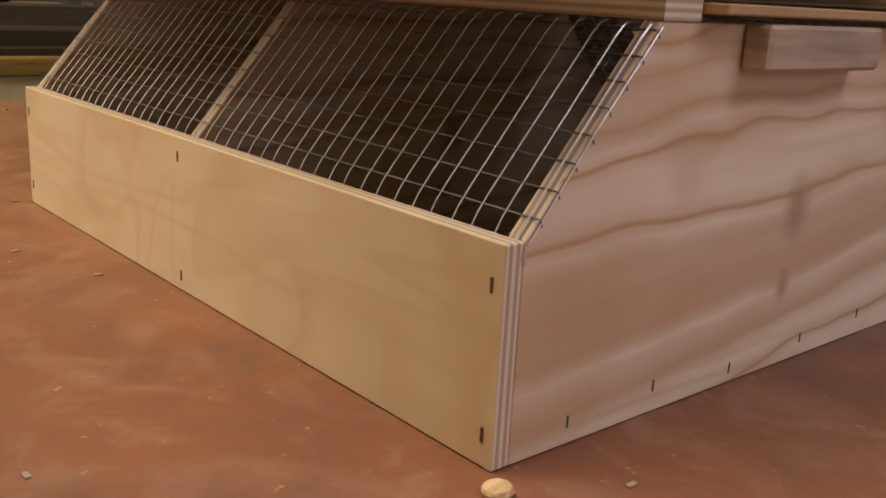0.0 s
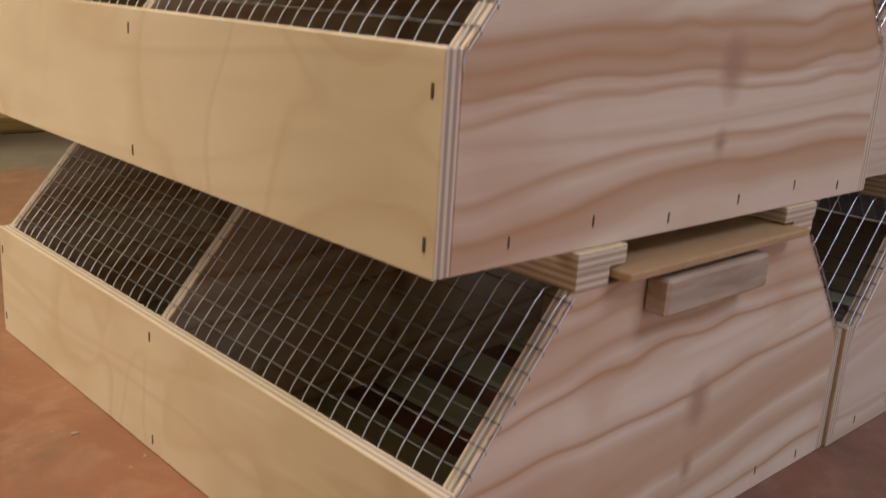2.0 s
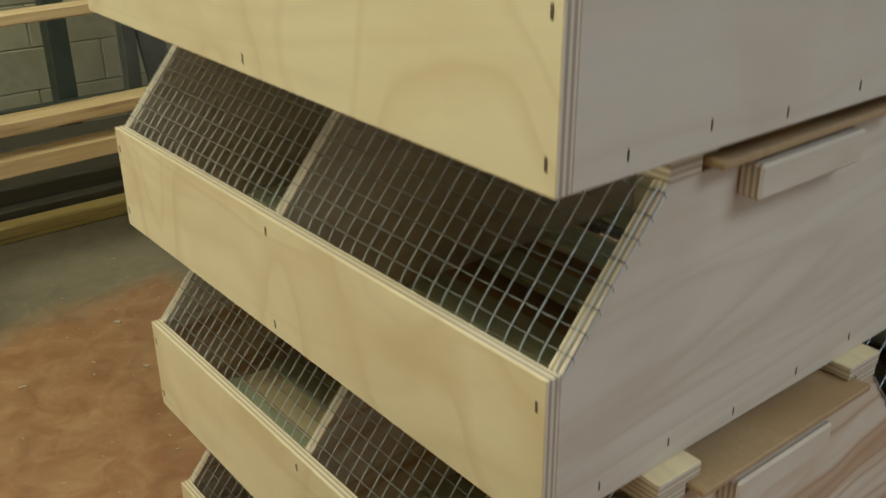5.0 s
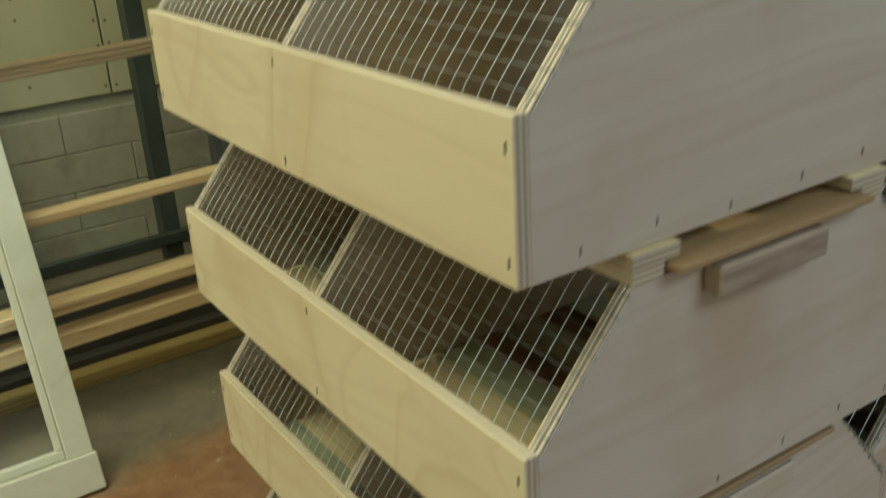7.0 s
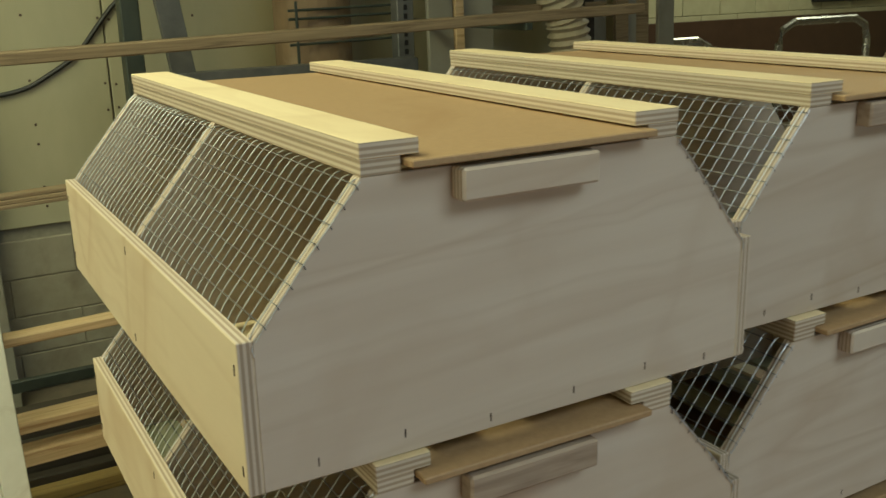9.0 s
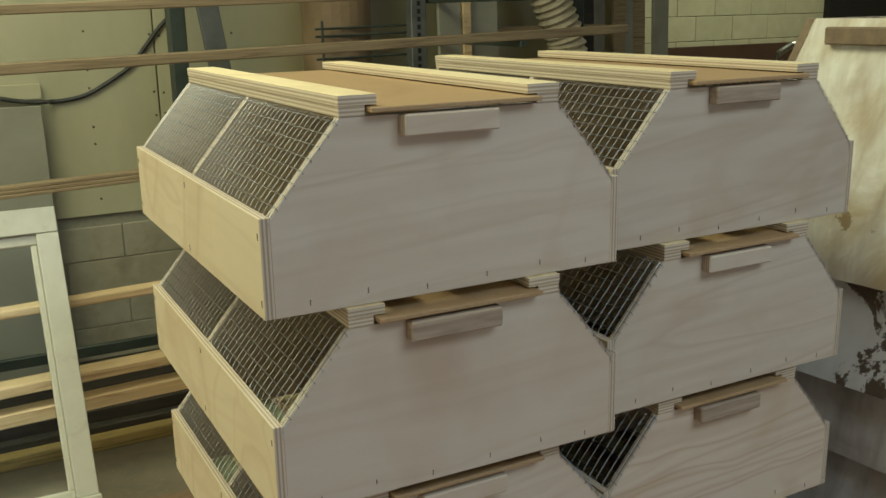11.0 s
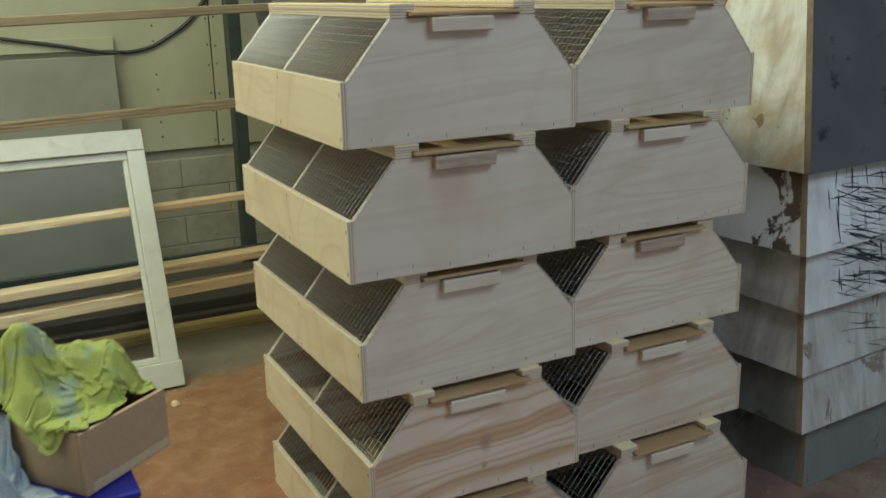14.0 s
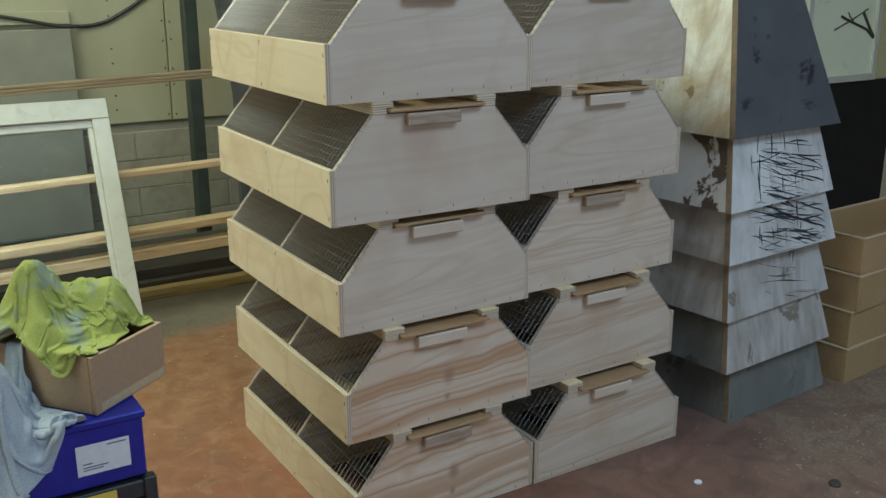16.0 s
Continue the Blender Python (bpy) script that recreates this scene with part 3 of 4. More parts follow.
def crate(figured):
    """One carrying crate: its origin is the near, left, bottom corner."""
    kind = "pink-grained pine plywood" if figured else "pale plywood"
    c = thing("wooden_crate", kind + " crate with sloping wire mesh sides, in a stack", "crate", group="stacked crates")
    end = ply_end_figured if figured else ply_end_plain
    hexa = [(T, 0), (W - T, 0), (W - T, H1), (W - A, TOP), (A, TOP), (T, H1)]
    for y in (0.0, L - T):
        e = part("end_panel", prism([(x, z) for x, z in hexa], 0, T, 0.0008), end, c)
        e.location = (0, y, 0)
        if y == 0:
            for i, sx in enumerate((0.055, 0.128, 0.207, 0.292, 0.372, 0.445)):
                part("staple", box(sx - 0.0006, sx + 0.0006, -0.0005, 0.003, 0.010 + 0.004 * math.sin(i * 2.1), 0.017 + 0.004 * math.sin(i * 2.1)), staple_dark, e)
    for x in (0.0, W - T):
        s = part("side_panel", box(0, T, 0, L, 0, H1, 0.0008), ply_side, c)
        s.location = (x, 0, 0)
        out = -0.0006 if x == 0 else T - 0.003
        for sy, sz in ((0.008, 0.018), (0.008, 0.097), (0.35, 0.012), (0.352, 0.104), (0.692, 0.02), (0.692, 0.095)):
            part("staple", box(out, out + 0.0036, sy - 0.0009, sy + 0.0009, sz - 0.004, sz + 0.004), staple_dark, s)
    for k in range(5):
        sx = 0.077 + 0.095 * k
        part("base_slat", box(max(sx - 0.023, T + 0.0005), min(sx + 0.023, W - T - 0.0005), T + 0.0005, L - T - 0.0005, 0.001, 0.007, 0.0006), slat_wood, c, "pale grey-green base slat" if k == 0 else "")
    g = 0.0006
    part("divider", prism([(T + g, 0.0075), (W - T - g, 0.0075), (W - T - g, H1), (W - A, TOP), (A, TOP), (T + g, H1)], 0.344, 0.356, 0.0008), end, c, "pale plywood divider")
    # top battens: a narrow strip and a wider one over it
    for side in (0, 1):
        lo, hi = (A, A + 0.032), (A - 0.001, A + 0.047)
        if side:
            lo, hi = (W - lo[1], W - lo[0]), (W - hi[1], W - hi[0])
        b = part("batten", box(lo[0], lo[1], -0.001, L + 0.001, TOP + 0.0004, TOP + 0.0124), ply_batten, c, "layered plywood batten")
        part("lip", box(hi[0], hi[1], -0.002, L + 0.002, TOP + 0.0126, 0.2484, 0.0006), ply_batten, b)
    part("lid", box(A + 0.034, W - A - 0.034, -0.016, L - 0.01, TOP + 0.0045, TOP + 0.0105, 0.001), hardboard, c, "sliding brown hardboard lid")
    part("handle", box(0.174, 0.302, -0.019, -0.0004, 0.198, 0.224, 0.0022), handle_wood, c, "rough wooden handle block")
    # welded mesh on both slopes
    n = Vector((-(TOP - H1), 0, A - T)).normalized()
    for side in (0, 1):
        bm = bmesh.new()
        def at(s, y, lift):
            p = Vector((T, y, H1)).lerp(Vector((A, y, TOP)), s) + n * lift
            return (W - p.x if side else p.x, p.y, p.z)
        rows = 8
        for i in range(rows):
            s = (i + 0.75) / (rows + 0.15)
            wob = [0.0005 * math.sin(i * 5 + k) for k in range(9)]
            line = [at(s, -0.0018, 0.0002)] + [at(s, -0.001 + (L + 0.002) * k / 8, 0.0011 + wob[k]) for k in range(9)] + [at(s, L + 0.0018, 0.0002)]
            tube([Vector(at(s - 0.012, -0.0016, -0.0035))] + line, 0.00052, 4, bm)
        # lengthwise wires take the darker tone, as they catch less light
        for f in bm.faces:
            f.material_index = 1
        tube([at(0.0, -0.0016, -0.002), at(0.5, -0.0022, 0.0004), at(0.98, -0.0018, -0.001)], 0.0006, 4, bm)
        cols = 43
        for j in range(cols):
            y = 0.0042 + 0.01635 * j
            dy = 0.0007 * math.sin(j * 3.7)
            tube([at(-0.10, y, -0.006), at(-0.02, y + dy, 0.0), at(0.05, y + dy, 0.0018), at(0.14, y + dy, 0.0023), at(0.9, y, 0.0023), at(0.97, y, 0.0012), at(1.0, y, -0.002)], 0.00062, 4, bm)
        tube([at(0.02, -0.0012, 0.0), at(-0.04, -0.0014, -0.003), (at(0, 0, 0)[0], -0.0012, H1 - 0.012)], 0.0005, 4, bm)
        part("wire_mesh", bm, [wire_steel, wire_shaded], c, "galvanised welded wire mesh")
    return c


plain = crate(False)
figured = crate(True)
# x, y, turn in degrees, figured, brown handle
LEFT = [(0.0, 0.0, 0.0, 1, 1), (-0.013, 0.004, -0.6, 1, 0), (-0.015, 0.019, -0.5, 0, 0), (-0.036, 0.0, -1.0, 0, 1), (-0.035, 0.004, -0.6, 0, 0)]
RIGHT = [(0.502, -0.003, 0.0, 0, 0), (0.489, 0.025, 0.0, 0, 0), (0.489, 0.045, 0.0, 0, 1), (0.480, 0.035, 0.0, 0, 0), (0.487, 0.044, 0.0, 0, 1)]
used = set()
for col in (LEFT, RIGHT):
    for i, (cx, cy, turn, fig, brown) in enumerate(col):
        proto = figured if fig else plain
        sag = {1: -0.25, 2: -0.45}.get(i, 0.0) if col is LEFT else 0.0
        m = pose(cx, cy, STEP * i + 0.0005, sag, 0, turn)
        if proto not in used:
            proto.matrix_world = m
            used.add(proto)
            made = proto
        else:
            made = copy_thing(proto, m)
        for ch in made.children:
            if col is LEFT and i == 3 and ch.name.startswith("end_panel"):
                ch.material_slots[0].link = "OBJECT"
                ch.material_slots[0].material = ply_end_stained
            if col is RIGHT and i < 3 and ch.name.startswith("end_panel"):
                ch.material_slots[0].link = "OBJECT"
                ch.material_slots[0].material = ply_end_banded
            if ch.name.startswith("handle"):
                ch.material_slots[0].link = "OBJECT"
                ch.material_slots[0].material = handle_brown if brown else handle_wood
                ch["label"] = "worn brown wooden handle block" if brown else "pale plywood handle block"

# ---- stack of old tapered hoods ----
def hood(cx, cy, z, base, top, height, turn, mats, label, handle=False):
    """A tapered box of four boards, open below; its origin is the near corner."""
    h = thing("tapered_hood", label, "hood", pose(cx, cy, z, 0, 0, turn), "nested hoods")
    t, d = 0.018, (base - top) / 2
    left, right, edge = mats
    def slab(quad, inward, mat, name, lab=""):
        bm = bmesh.new()
        a = [bm.verts.new(p) for p in quad]
        b = [bm.verts.new(Vector(p) + Vector(inward)) for p in quad]
        fo = bm.faces.new(a)
        fi = bm.faces.new(b[::-1])
        fo.material_index = fi.material_index = 0
        for i in range(4):
            f = bm.faces.new((a[i], b[i], b[(i + 1) % 4], a[(i + 1) % 4]))
            f.material_index = 1
        return part(name, bm, [mat, edge], h, lab)
    B, U, Z = base, base - d, height
    slab([(0, 0, 0), (B, 0, 0), (U, d, Z), (d, d, Z)], (0, t, 0), right, "front_board")
    slab([(0, B, 0), (B, B, 0), (U, U, Z), (d, U, Z)], (0, -t, 0), left, "back_board")
    g = 0.001
    slab([(g, t + g, 0), (g, B - t - g, 0), (d + g, U - t - g, Z), (d + g, d + t + g, Z)], (t, 0, 0), left, "side_board")
    slab([(B - g, t + g, 0), (B - g, B - t - g, 0), (U - g, U - t - g, Z), (U - g, d + t + g, Z)], (-t, 0, 0), left, "side_board")
    part("top_board", box(d + t + 0.004, U - t - 0.004, d + t + 0.004, U - t - 0.004, Z - 0.02, Z - 0.003), edge, h)
    if handle:
        s = 0.93
        part("handle", box(d * s - 0.024, d * s - 0.0015, base / 2 - 0.085, base / 2 + 0.055, Z * s - 0.016, Z * s + 0.018, 0.003), brown_edge, h, "weathered wooden batten handle")
    h["slope"] = d / Z
    return h


def scratches(h, base, seed, count, zlo, zhi, mat):
    """Thin dark strokes over the front board of a hood."""
    rnd = random.Random(seed)
    k = h["slope"]
    for i in range(count):
        bm = bmesh.new()
        level = rnd.random() < 0.78
        x, z = rnd.uniform(0.10, base - 0.16), rnd.uniform(zlo, zhi)
        ln = rnd.uniform(0.04, 0.24) if level else rnd.uniform(0.03, 0.10)
        wd = rnd.uniform(0.0006, 0.0032)
        tilt = rnd.gauss(-0.2, 0.10)
        if not level:
            tilt += math.pi / 2 + 0.1
        last = None
        for q in range(7):
            u = q / 6
            px = x + ln * u * math.cos(tilt)
            pz = min(max(z + ln * u * math.sin(tilt) + 0.003 * math.sin(u * 5 + i), 0.004), zhi)
            px = min(max(px, 0.06), base - 0.05)
            w = wd * (0.4 + rnd.random()) * (1 - 0.7 * abs(2 * u - 1))
            nx, nz = -math.sin(tilt) * w, math.cos(tilt) * w
            pair = [bm.verts.new((px + e * nx, k * (pz + e * nz) - 0.0009, pz + e * nz)) for e in (-1, 1)]
            if last:
                bm.faces.new((last[0], pair[0], pair[1], last[1]))
            last = pair
        part("scratch", bm, mat, h, "dark scratch through the paint")


HOODS = [(1.178, -0.03, 0.0, 4.0, (grey_weathered, grey_weathered, brown_edge), "dark grey weathered tapered hood standing on the floor"),
         (1.150, -0.034, 0.160, 4.5, (grey_weathered, white_streaked, brown_edge), "tapered hood with dull white paint, nested in the stack"),
         (1.152, -0.020, 0.309, 5.5, (white_scratched, white_streaked, brown_edge), "tapered hood with stained white paint, nested in the stack"),
         (1.150, -0.012, 0.474, 4.0, (white_scratched, white_scored, brown_edge), "tapered hood with black scratches over white paint"),
         (1.142, -0.010, 0.622, 6.0, (white_chipped, white_scored, brown_edge), "tapered hood with flaking and scratched white paint"),
         (1.156, 0.010, 0.82, 5.0, (white_stained, grey_paint, brown_edge), "tall tapered hood with one stained white and one blue-grey side")]
for i, (hx, hy, hz, turn, mats, lab) in enumerate(HOODS):
    top = i == 5
    hd = hood(hx, hy, hz + 0.001, 0.505 - (0.03 if i == 0 else 0), 0.24 if top else 0.29, 0.482, turn, mats, lab, top)
    if i == 4:
        scratches(hd, 0.505, 3, 54, 0.01, 0.19, scratch_dark)
    if i == 3:
        scratches(hd, 0.505, 8, 66, 0.02, 0.15, scratch_dark)
    if i == 2:
        scratches(hd, 0.505, 12, 8, 0.02, 0.15, scratch_dark)

# ---- trays, black board and picture ----
def tray(m):
    t = thing("mdf_tray", "shallow brown mdf tray in a stack on the floor", "tray", m, "stacked trays")
    w, d, h, k = 0.62, 0.28, 0.112, 0.012
    part("base", box(k, w - k, k, d - k, 0, 0.01), tray_mdf, t)
    for b in ((0, w, 0, k), (0, w, d - k, d)):
        part("side", box(b[0], b[1], b[2], b[3], 0, h, 0.001), tray_mdf, t)
    for b in ((0, k), (w - k, w)):
        part("side", box(b[0], b[1], k + 0.0005, d - k - 0.0005, 0, h, 0.001), tray_mdf, t)
    for b in ((-0.003, w + 0.003, -0.003, 0.010), (-0.003, w + 0.003, d - 0.010, d + 0.003), (-0.003, 0.010, 0.0105, d - 0.0105), (w - 0.010, w + 0.003, 0.0105, d - 0.0105)):
        part("rim", box(*b, h + 0.0003, h + 0.005, 0.001), mdf_cut, t, "pale cut rim")
    return t


t0 = tray(pose(1.705, -0.03, 0.0005, 0, 0, 5))
for i in (1, 2, 3):
    copy_thing(t0, pose(1.705 + 0.011 * i, -0.03 + 0.010 * (i % 2), 0.0005 + 0.1175 * i, 0, 0, 5 - 1.5 * (i % 2)))
tagged(part("black_panel", box(2.95, 3.52, 1.1, 1.14, 0, 0.765, 0.002), black_board), "matt black panel standing on the floor behind the trays", "panel")
pic = thing("framed_picture", "pale picture of dark branches in a white frame", "picture", pose(2.80, 1.08, 0.766))
part("backing", box(0.03, 0.50, 0.012, 0.02, 0.03, 0.62), picture_ground, pic)
for b in ((0, 0.53, 0, 0.032), (0, 0.53, 0.62, 0.652)):
    part("frame_bar", box(b[0], b[1], 0, 0.035, b[2], b[3], 0.002), white_gloss, pic)
for b in ((0, 0.032), (0.498, 0.53)):
    part("frame_bar", box(b[0], b[1], 0, 0.035, 0.0325, 0.6195, 0.002), white_gloss, pic)
for pts, w in ((((0.24, 0.298), (0.30, 0.278), (0.434, 0.236), (0.492, 0.195)), 0.011), (((0.40, 0.311), (0.445, 0.255), (0.492, 0.20)), 0.013), (((0.20, 0.238), (0.33, 0.285), (0.43, 0.328)), 0.006), (((0.29, 0.315), (0.305, 0.295), (0.33, 0.278)), 0.006)):
    part("branch", tube([(x, 0.0112, z) for x, z in pts], w * 0.6, 6), branch_olive, pic)

# ---- white window sash leaning on the rack ----
sash = thing("window_sash", "white primed wooden window sash leaning against the rack", "window sash")
sw, sh, fw = 0.95, 0.806, 0.057
part("stile", box(-fw, 0, 0, 0.045, 0.086, sh - 0.0005, 0.002), white_gloss, sash)
part("stile", box(-sw, -sw + fw, 0, 0.045, 0.086, sh - 0.0005, 0.002), white_gloss, sash)
part("bottom_rail", box(-sw - 0.005, 0.005, -0.012, 0.05, 0, 0.0855, 0.003), white_gloss, sash)
part("top_rail", box(-sw, 0, -0.002, 0.047, sh, sh + 0.07, 0.002), white_gloss, sash)
for b in ((-fw - 0.016, -fw - 0.0005, 0.108, sh - 0.03), (-sw + fw + 0.0005, -sw + fw + 0.016, 0.108, sh - 0.03)):
    part("bead", box(b[0], b[1], 0.012, 0.04, b[2], b[3], 0.003), white_gloss, sash)
part("bead", box(-sw + fw, -fw, 0.012, 0.04, 0.086, 0.1075, 0.003), white_gloss, sash)
part("bead", box(-sw + fw, -fw, 0.012, 0.04, sh - 0.0295, sh - 0.0005, 0.003), white_gloss, sash)
gp = part("glass_pane", box(-sw + fw + 0.012, -fw - 0.012, 0.024, 0.028, 0.10, sh - 0.03), glass_mat, sash)
gp.visible_shadow = False
sash.matrix_world = pose(-0.065, 1.474, 0.005, -19, 0, 0)

# ---- blue box, tray and cloths ----
cr = thing("plastic_crate", "black plastic crate with a slotted side on the floor", "crate")
for k in range(6):
    part("band", box(-0.80, -0.445, -0.035, 0.225, 0.004 + 0.056 * k, 0.04 + 0.056 * k, 0.003), black_plastic, cr)
for px, py in ((-0.795, -0.03), (-0.45, -0.03), (-0.62, -0.03), (-0.795, 0.22), (-0.45, 0.22), (-0.45, 0.1)):
    part("rib", box(px - 0.012, px + 0.012, py - 0.012, py + 0.012, 0, 0.326, 0.002), black_plastic, cr)
part("card", box(-0.70, -0.515, -0.049, -0.0475, 0.262, 0.322), yellow_card, cr, "yellow card")
bb = thing("blue_box", "glossy blue storage box with a white label", "box")
part("body", box(-0.79, -0.452, -0.03, 0.215, 0.327, 0.455, 0.004), blue_card, bb)
part("rim", box(-0.795, -0.447, -0.035, 0.22, 0.447, 0.462, 0.003), blue_card, bb)
lb = part("label", box(-0.576, -0.480, -0.0312, -0.0306, 0.357, 0.417), paper, bb, "white paper label")
for x0, x1, z in ((-0.52, -0.486, 0.409), (-0.566, -0.548, 0.378), (-0.566, -0.520, 0.371), (-0.566, -0.530, 0.366)):
    part("print_bar", box(x0, x1, -0.0318, -0.0313, z, z + 0.0025), ink, lb)

mt = thing("mdf_box", "open brown mdf box holding crumpled cloths", "box", pose(-0.529, -0.018, 0.4635, 0, 0, 37))
w, d, h, k = 0.204, 0.23, 0.114, 0.009
part("base", box(k, w - k, k, d - k, 0, 0.009), mdf, mt)
for b in ((0, w, 0, k), (0, w, d - k, d)):
    part("side", box(*b, 0, h, 0.001), mdf, mt)
for b in ((0, k), (w - k, w)):
    part("side", box(b[0], b[1], k + 0.0004, d - k - 0.0004, 0, h, 0.001), mdf, mt)


part("tape", box(0.014, w - 0.004, -0.0012, -0.0002, 0.004, 0.020), mdf_cut, mt, "pale paper tape along the lower edge")


def drape(name, centre, size, n, squeeze, drop, ground, mat, label, seed, turn):
    """Lets a square of cloth fall on the ground function, so that it creases by itself."""
    rng = np.random.default_rng(seed)
    rest = size / (n - 1)
    u = (np.arange(n) - (n - 1) / 2) * rest * squeeze
    gx, gy = np.meshgrid(u, u, indexing="ij")
    ca, sa = math.cos(turn), math.sin(turn)
    p = np.zeros((n, n, 3))
    p[..., 0] = centre[0] + ca * gx - sa * gy
    p[..., 1] = centre[1] + sa * gx + ca * gy
    p[..., 2] = drop
    for k in range(14):
        a, f, ph = rng.uniform(0, math.pi), rng.uniform(18, 75), rng.uniform(0, 6.28)
        p[..., 2] += 0.30 / f * np.sin(f * (gx * math.cos(a) + gy * math.sin(a)) + ph)
    old = p.copy()
    def pull(a, b, length, k):
        d = b - a
        ln = np.linalg.norm(d, axis=-1, keepdims=True) + 1e-9
        c = d * (0.5 * k * (ln - length) / ln)
        a += c
        b -= c
    for it in range(260):
        vel = (p - old) * 0.95
        vel[..., 2] -= 0.00045
        old = p.copy()
        p += np.clip(vel, -0.012, 0.012)
        for rep in range(5):
            for s0 in (0, 1):
                m = (n - s0) // 2 * 2
                pull(p[s0:s0 + m:2], p[s0 + 1:s0 + m:2], rest, 1.0)
                pull(p[:, s0:s0 + m:2], p[:, s0 + 1:s0 + m:2], rest, 1.0)
            pull(p[:-1, :-1], p[1:, 1:], rest * 1.414, 0.25)
            pull(p[1:, :-1], p[:-1, 1:], rest * 1.414, 0.25)
            pull(p[:-2], p[2:], rest * 2, 0.12)
            pull(p[:, :-2], p[:, 2:], rest * 2, 0.12)
            g = ground(p[..., 0], p[..., 1])
            hit = p[..., 2] < g
            p[..., 2] = np.where(hit, g, p[..., 2])
            for c in (0, 1):
                p[..., c] = np.where(hit, 0.6 * old[..., c] + 0.4 * p[..., c], p[..., c])
    me = bpy.data.meshes.new(name)
    idx = np.arange(n * n).reshape(n, n)
    quads = np.stack((idx[:-1, :-1], idx[1:, :-1], idx[1:, 1:], idx[:-1, 1:]), -1).reshape(-1, 4)
    me.from_pydata(p.reshape(-1, 3).tolist(), [], quads.tolist())
    me.materials.append(mat)
    for f in me.polygons:
        f.use_smooth = True
    ob = new(name, me)
    so = ob.modifiers.new("thickness", "SOLIDIFY")
    so.thickness, so.offset = 0.0025, 1.0
    sub = ob.modifiers.new("smooth", "SUBSURF")
    sub.levels = sub.render_levels = 1
    return tagged(ob, label, "cloth")


def bump_at(x, y, cx, cy, h, sx, sy):
    return h * np.exp(-((x - cx) / sx) ** 2 - ((y - cy) / sy) ** 2)


def box_top(x, y):
    """Height of the blue box and of the open box on it."""
    z = np.where((x > -0.80) & (x < -0.44) & (y > -0.038) & (y < 0.225), 0.465, 0.05)
    a = radians(37)
    lx, ly = (x + 0.529) * math.cos(a) + (y + 0.018) * math.sin(a), -(x + 0.529) * math.sin(a) + (y + 0.018) * math.cos(a)
    inside = (lx > -0.003) & (lx < w + 0.003) & (ly > -0.003) & (ly < d + 0.003)
    return np.where(inside, 0.581, z)


def lumps(x, y, seed, f, amp):
    """Uneven stuffing under a heap of cloth."""
    z = np.zeros_like(x)
    r = np.random.default_rng(seed)
    for k in range(7):
        a, ph, ff = r.uniform(0, math.pi), r.uniform(0, 6.28), f * r.uniform(0.6, 1.7)
        z = z + (1 - 2 * np.abs(np.sin(ff * (x * math.cos(a) + y * math.sin(a)) + ph + 1.3 * np.sin(9 * y + k)))) / 7
    return amp * z


def under_yellow(x, y):
    heap = 0.50 + bump_at(x, y, -0.585, 0.155, 0.215, 0.10, 0.10) + bump_at(x, y, -0.45, 0.145, 0.155, 0.06, 0.08)
    near = np.exp(-((x + 0.56) / 0.13) ** 2 - ((y - 0.15) / 0.11) ** 2)
    return np.maximum(box_top(x, y), heap + near * lumps(x, y, 3, 34, 0.06))


def under_grey(x, y):
    near = np.exp(-((x + 0.74) / 0.10) ** 2 - ((y - 0.01) / 0.10) ** 2)
    return np.maximum(box_top(x, y), 0.30 + bump_at(x, y, -0.695, 0.015, 0.31, 0.085, 0.09) + near * lumps(x, y, 5, 30, 0.05))


drape("work_cloth", (-0.537, 0.158), 0.45, 104, 0.53, 0.80, under_yellow, hi_vis, "crumpled yellow-green work cloth heaped over the mdf box", 4, 0.62)
drape("rag", (-0.70, -0.01), 0.40, 76, 0.56, 0.70, under_grey, grey_cloth, "crumpled pale blue-grey rag hanging over the blue box", 9, 0.35)

# ---- things beyond, at the end of the wall ----
duct = thing("round_duct", "dusty brown round duct standing by the wall", "duct")
bm = bmesh.new()
tube([(1.135, 2.6, 0), (1.135, 2.6, 0.6), (1.135, 2.6, 1.1), (1.145, 2.6, 2.9)], 0.136, 24, bm)
part("pipe", bm, drum_brown, duct)
for z in (1.158, 1.20, 1.242, 1.27):
    part("tie_rod", tube([(0.99, 2.6 - 0.142, z), (1.42, 2.6 - 0.142, z + 0.008)], 0.005, 6), green_steel, duct)
for x in (1.015, 1.385):
    part("upright_rod", tube([(x, 2.448, 0), (x, 2.448, 1.30)], 0.005, 6), green_steel, duct)
sp = part("slotted_post", box(1.358, 1.423, 2.38, 2.43, 0, 2.9, 0.003), grey_steel)
tagged(sp, "grey slotted steel post", "post")
for k in range(60):
    part("slot", box(1.383, 1.397, 2.3785, 2.3805, 0.6 + 0.03 * k, 0.618 + 0.03 * k), black_board, sp)
random.seed(5)
BOARDS = [(1.46, 1.56, 2.30, "a"), (1.565, 1.60, 2.29, "b"), (1.605, 1.735, 2.31, "a"), (2.34, 2.40, 2.55, "c"), (2.405, 2.47, 2.56, "a"), (2.49, 2.56, 2.52, "d"), (2.57, 2.62, 2.54, "a"), (2.625, 2.70, 2.55, "d"), (2.71, 2.80, 2.5, "a"), (1.77, 1.83, 2.6, "c"), (1.88, 1.93, 2.62, "a")]
looks = {"a": (grey_board, "tall grey board standing on end"), "b": (new_timber, "tall pale timber standing on end"), "c": (dark_timber, "tall dark timber standing on end"), "d": (old_timber, "tall brown timber standing on end")}
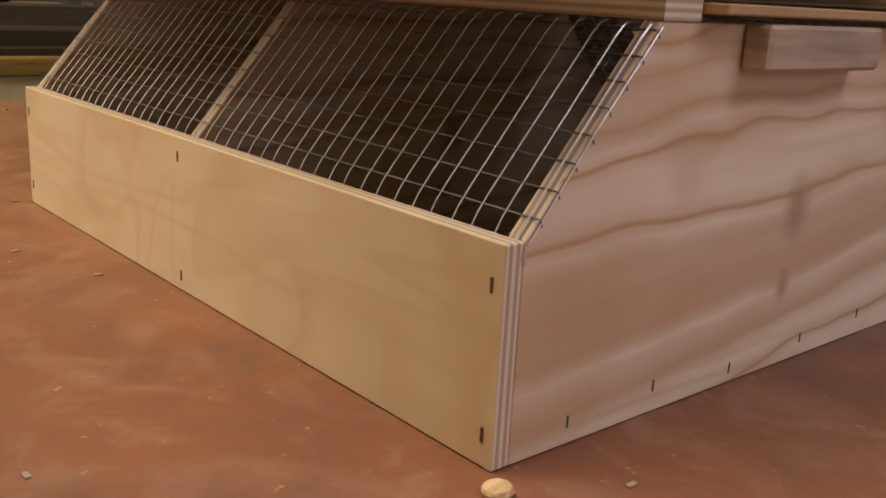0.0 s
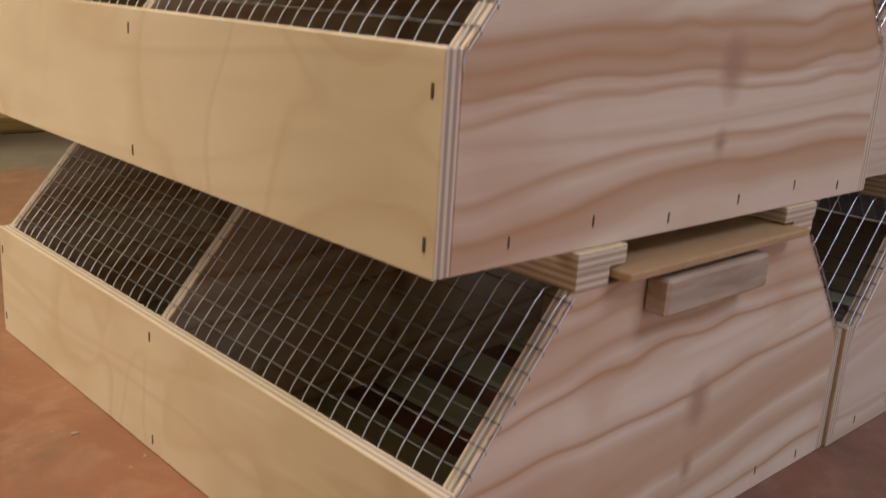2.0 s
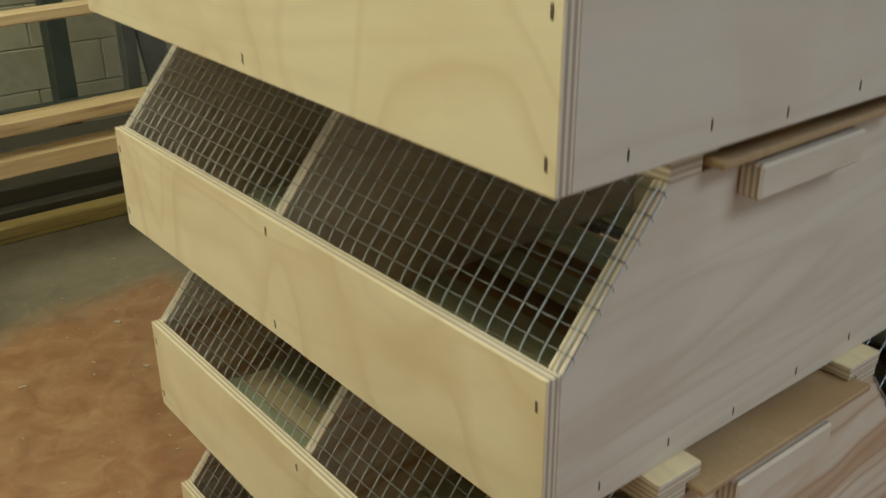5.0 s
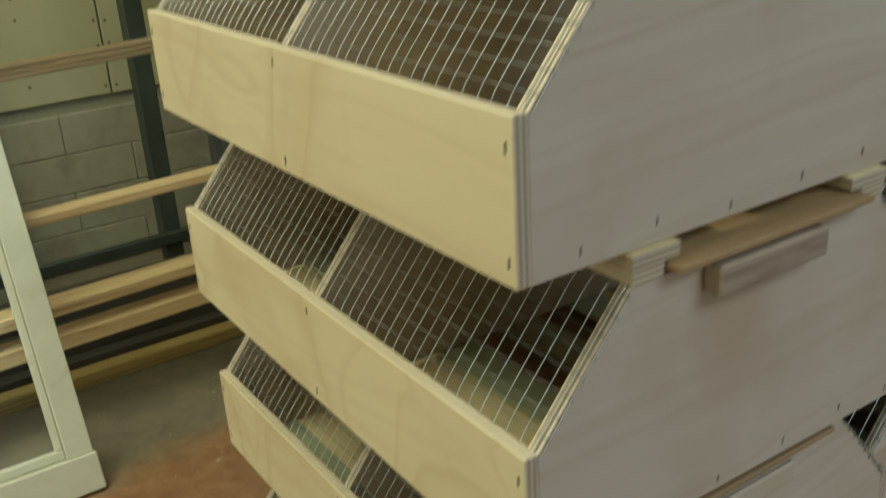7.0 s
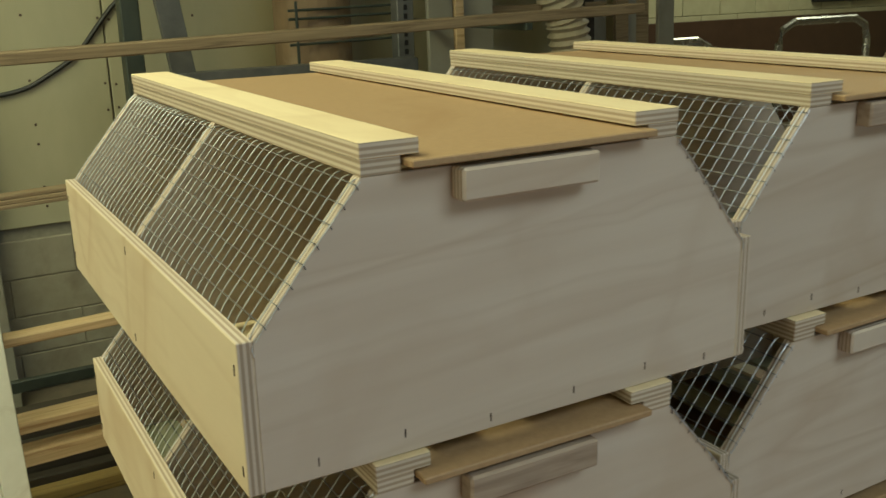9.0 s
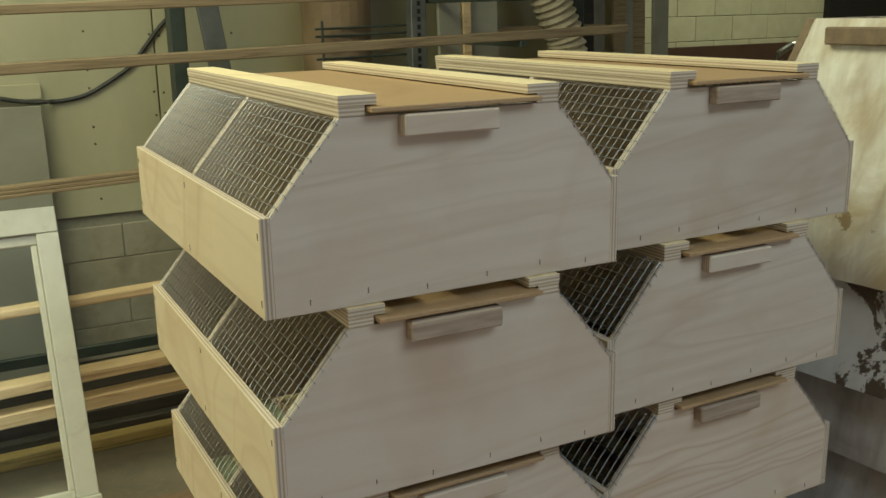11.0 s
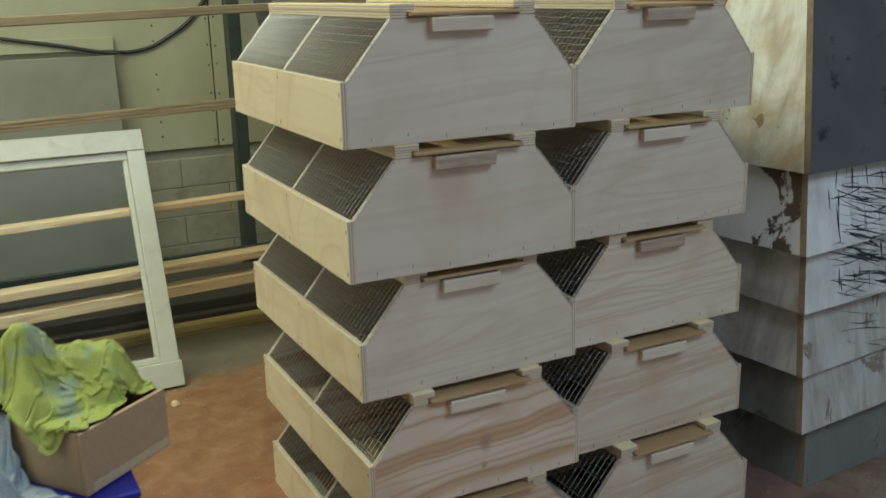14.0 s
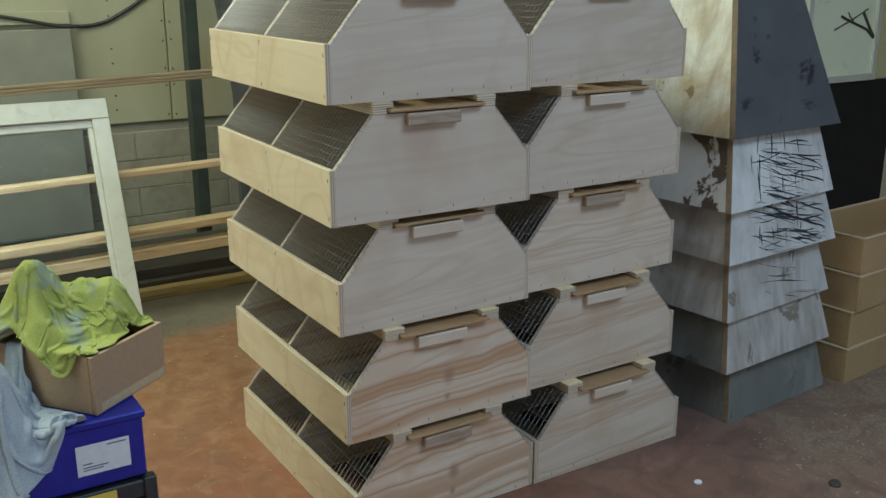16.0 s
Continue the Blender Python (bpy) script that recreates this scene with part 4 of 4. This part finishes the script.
for xa, xb, y, kind in BOARDS:
    mt_, lab = looks[kind]
    ob = part("upright_board", box(xa, xb, 0, 0.02, 0, random.uniform(1.7, 2.3), 0.002), mt_)
    ob.matrix_world = Matrix.Translation((0, y, 0)) @ Matrix.Rotation(radians(-2), 4, "X")
    tagged(ob, lab, "board", "boards standing on end")
hz = [(1.90, 2.42, 1.62), (1.98, 2.42, 1.46), (2.05, 2.42, 1.34), (2.12, 2.42, 1.2), (2.15, 2.42, 1.05), (2.16, 2.42, 0.6), (2.16, 2.42, 0.0)]
bm = bmesh.new()
pts, rad = [], []
for a, b in zip(hz, hz[1:]):
    n = max(2, int((Vector(b) - Vector(a)).length / 0.008))
    pts += [Vector(a).lerp(Vector(b), s / n) for s in range(n)]
for i, p in enumerate(pts):
    dvec = (pts[min(i + 2, len(pts) - 1)] - pts[max(i - 2, 0)]).normalized()
    a = dvec.cross(Vector((0, 1, 0))).normalized()
    b = dvec.cross(a)
    r = 0.078 + 0.008 * math.sin(i * 2 * math.pi / 4)
    rad.append([bm.verts.new(p + r * (math.cos(t) * a + math.sin(t) * b)) for t in (2 * math.pi * k / 16 for k in range(16))])
for q, s in zip(rad, rad[1:]):
    for k in range(16):
        bm.faces.new((q[k], q[(k + 1) % 16], s[(k + 1) % 16], s[k]))
bm.faces.new(rad[-1])
bm.faces.new(rad[0])
tagged(part("extraction_hose", bm, hose_plastic), "beige ribbed dust extraction hose hanging to the floor", "hose")
tagged(part("shelf_rail", box(1.74, 2.34, 2.44, 2.50, 1.22, 1.258, 0.002), old_timber), "brown timber rail between the boards", "rail")
tagged(part("dark_beam", box(0.56, 1.38, 2.28, 2.34, 1.06, 1.105, 0.002), grey_steel), "dark grey steel beam below the duct rods", "beam")
for x in (0.62, 1.3):
    tagged(part("beam_leg", box(x - 0.02, x + 0.02, 2.29, 2.33, 0, 1.0595, 0.002), grey_steel), "grey steel leg under the beam", "leg")
tagged(part("trim_dado", box(5.3, 9.0, 5.45, 5.50, 0, 0.97, 0.003), dado_brown), "dark brown painted dado on the far wall", "dado", kind="structure")
tagged(part("door_far", box(7.35, 8.4, 5.44, 5.5, 1.08, 2.1, 0.003), black_board), "dark hatch in the far wall", "hatch", kind="structure")
trolley = thing("hand_trolley", "chrome tubular trolley standing in the far bay", "trolley")
part("deck", box(3.1, 4.95, 3.05, 3.6, 0.14, 0.18, 0.004), grey_steel, trolley)
for xa, xb, z in ((3.14, 3.62, 1.02), (4.13, 4.89, 1.085)):
    arc = [(xa, 3.1, 0.18), (xa, 3.1, z - 0.12), (xa + 0.03, 3.1, z - 0.04), (xa + 0.12, 3.1, z), (xb - 0.12, 3.1, z), (xb - 0.03, 3.1, z - 0.04), (xb, 3.1, z - 0.12), (xb, 3.1, 0.18)]
    part("handle_tube", tube(arc, 0.022, 10), chrome, trolley)
for x in (3.3, 4.75):
    for y in (3.12, 3.53):
        part("wheel", tube([(x, y - 0.02, 0.07), (x, y + 0.02, 0.07)], 0.07, 16), rubber, trolley)

# small things on the floor
def chip(name, x, y, s, mat, label, seed):
    bm = bmesh.new()
    bmesh.ops.create_icosphere(bm, subdivisions=2, radius=s)
    for v in bm.verts:
        v.co *= 1 + 0.5 * noise.noise(v.co * 40 + Vector((seed, 0, 0)))
        v.co.z = max(v.co.z * 0.55, -s * 0.3)
        v.co += Vector((x, y, s * 0.3))
    tagged(part(name, bm, mat), label, "chip")


chip("wood_chip", 0.863, -0.218, 0.011, paper, "white chip of filler on the floor", 1)
chip("wood_chip", -0.126, 1.332, 0.017, new_timber, "pale wood chip on the floor", 2)
chip("wood_chip", -0.012, -0.016, 0.008, new_timber, "pale wood crumb at the crate's corner", 3)
chip("dark_chip", 1.149, -0.407, 0.016, dark_timber, "dark scrap lying on the floor", 4)
random.seed(11)
bm = bmesh.new()
for k in range(1100):
    r = random.random()
    if r < 0.6:
        x, y = random.gauss(1.62, 0.28), random.gauss(-0.30, 0.18)
    elif r < 0.8:
        x, y = random.uniform(-0.6, 0.6), random.uniform(0.7, 1.8)
    else:
        x, y = random.uniform(-0.8, 1.6), random.uniform(-0.9, 0.9)
    s = random.uniform(0.0008, 0.0034) if random.random() < 0.97 else random.uniform(0.004, 0.007)
    a = random.uniform(0, 3.14)
    dx, dy = s * math.cos(a), s * math.sin(a)
    v = [bm.verts.new((x + p * dx - q * dy * 0.5, y + p * dy + q * dx * 0.5, z)) for z in (0.0004, s * 0.4) for p, q in ((-1, -1), (1, -1), (1, 1), (-1, 1))]
    for f in ((4, 5, 6, 7), (0, 1, 5, 4), (1, 2, 6, 5), (2, 3, 7, 6), (3, 0, 4, 7)):
        bm.faces.new([v[i] for i in f])
tagged(part("sawdust", bm, sawdust_mat), "pale sawdust crumbs scattered over the floor", "sawdust", kind="stuff")

# ---- blocks of the painted walls ----
def block_mesh(w, h, d):
    me = bpy.data.meshes.new("block")
    bm = box(0, w, 0, d, 0, h, 0.004)
    bmesh.ops.recalc_face_normals(bm, faces=bm.faces)
    bm.to_mesh(me)
    bm.free()
    return me


me = block_mesh(0.4392, 0.1343, 0.012)
me.materials.append(block_paint)
for r in range(4):
    for k in range(10):
        x = -1.7 + 0.44 * k + (0.22 if r % 2 else 0)
        ob = new("block", me)
        ob.parent = wall_north
        ob.location = (x, 2.802 + 0.001 * math.sin(k * 3 + r), 0.006 + 0.135 * r)
me = block_mesh(0.436, 0.211, 0.012)
me.materials.append(wall_paint)
for r in range(7):
    for k in range(14):
        ob = new("block", me)
        ob.parent = wall_back
        ob.location = (2.88 + 0.44 * k + (0.22 if r % 2 else 0) * (k < 13), 5.5, 0.80 + 0.215 * r)
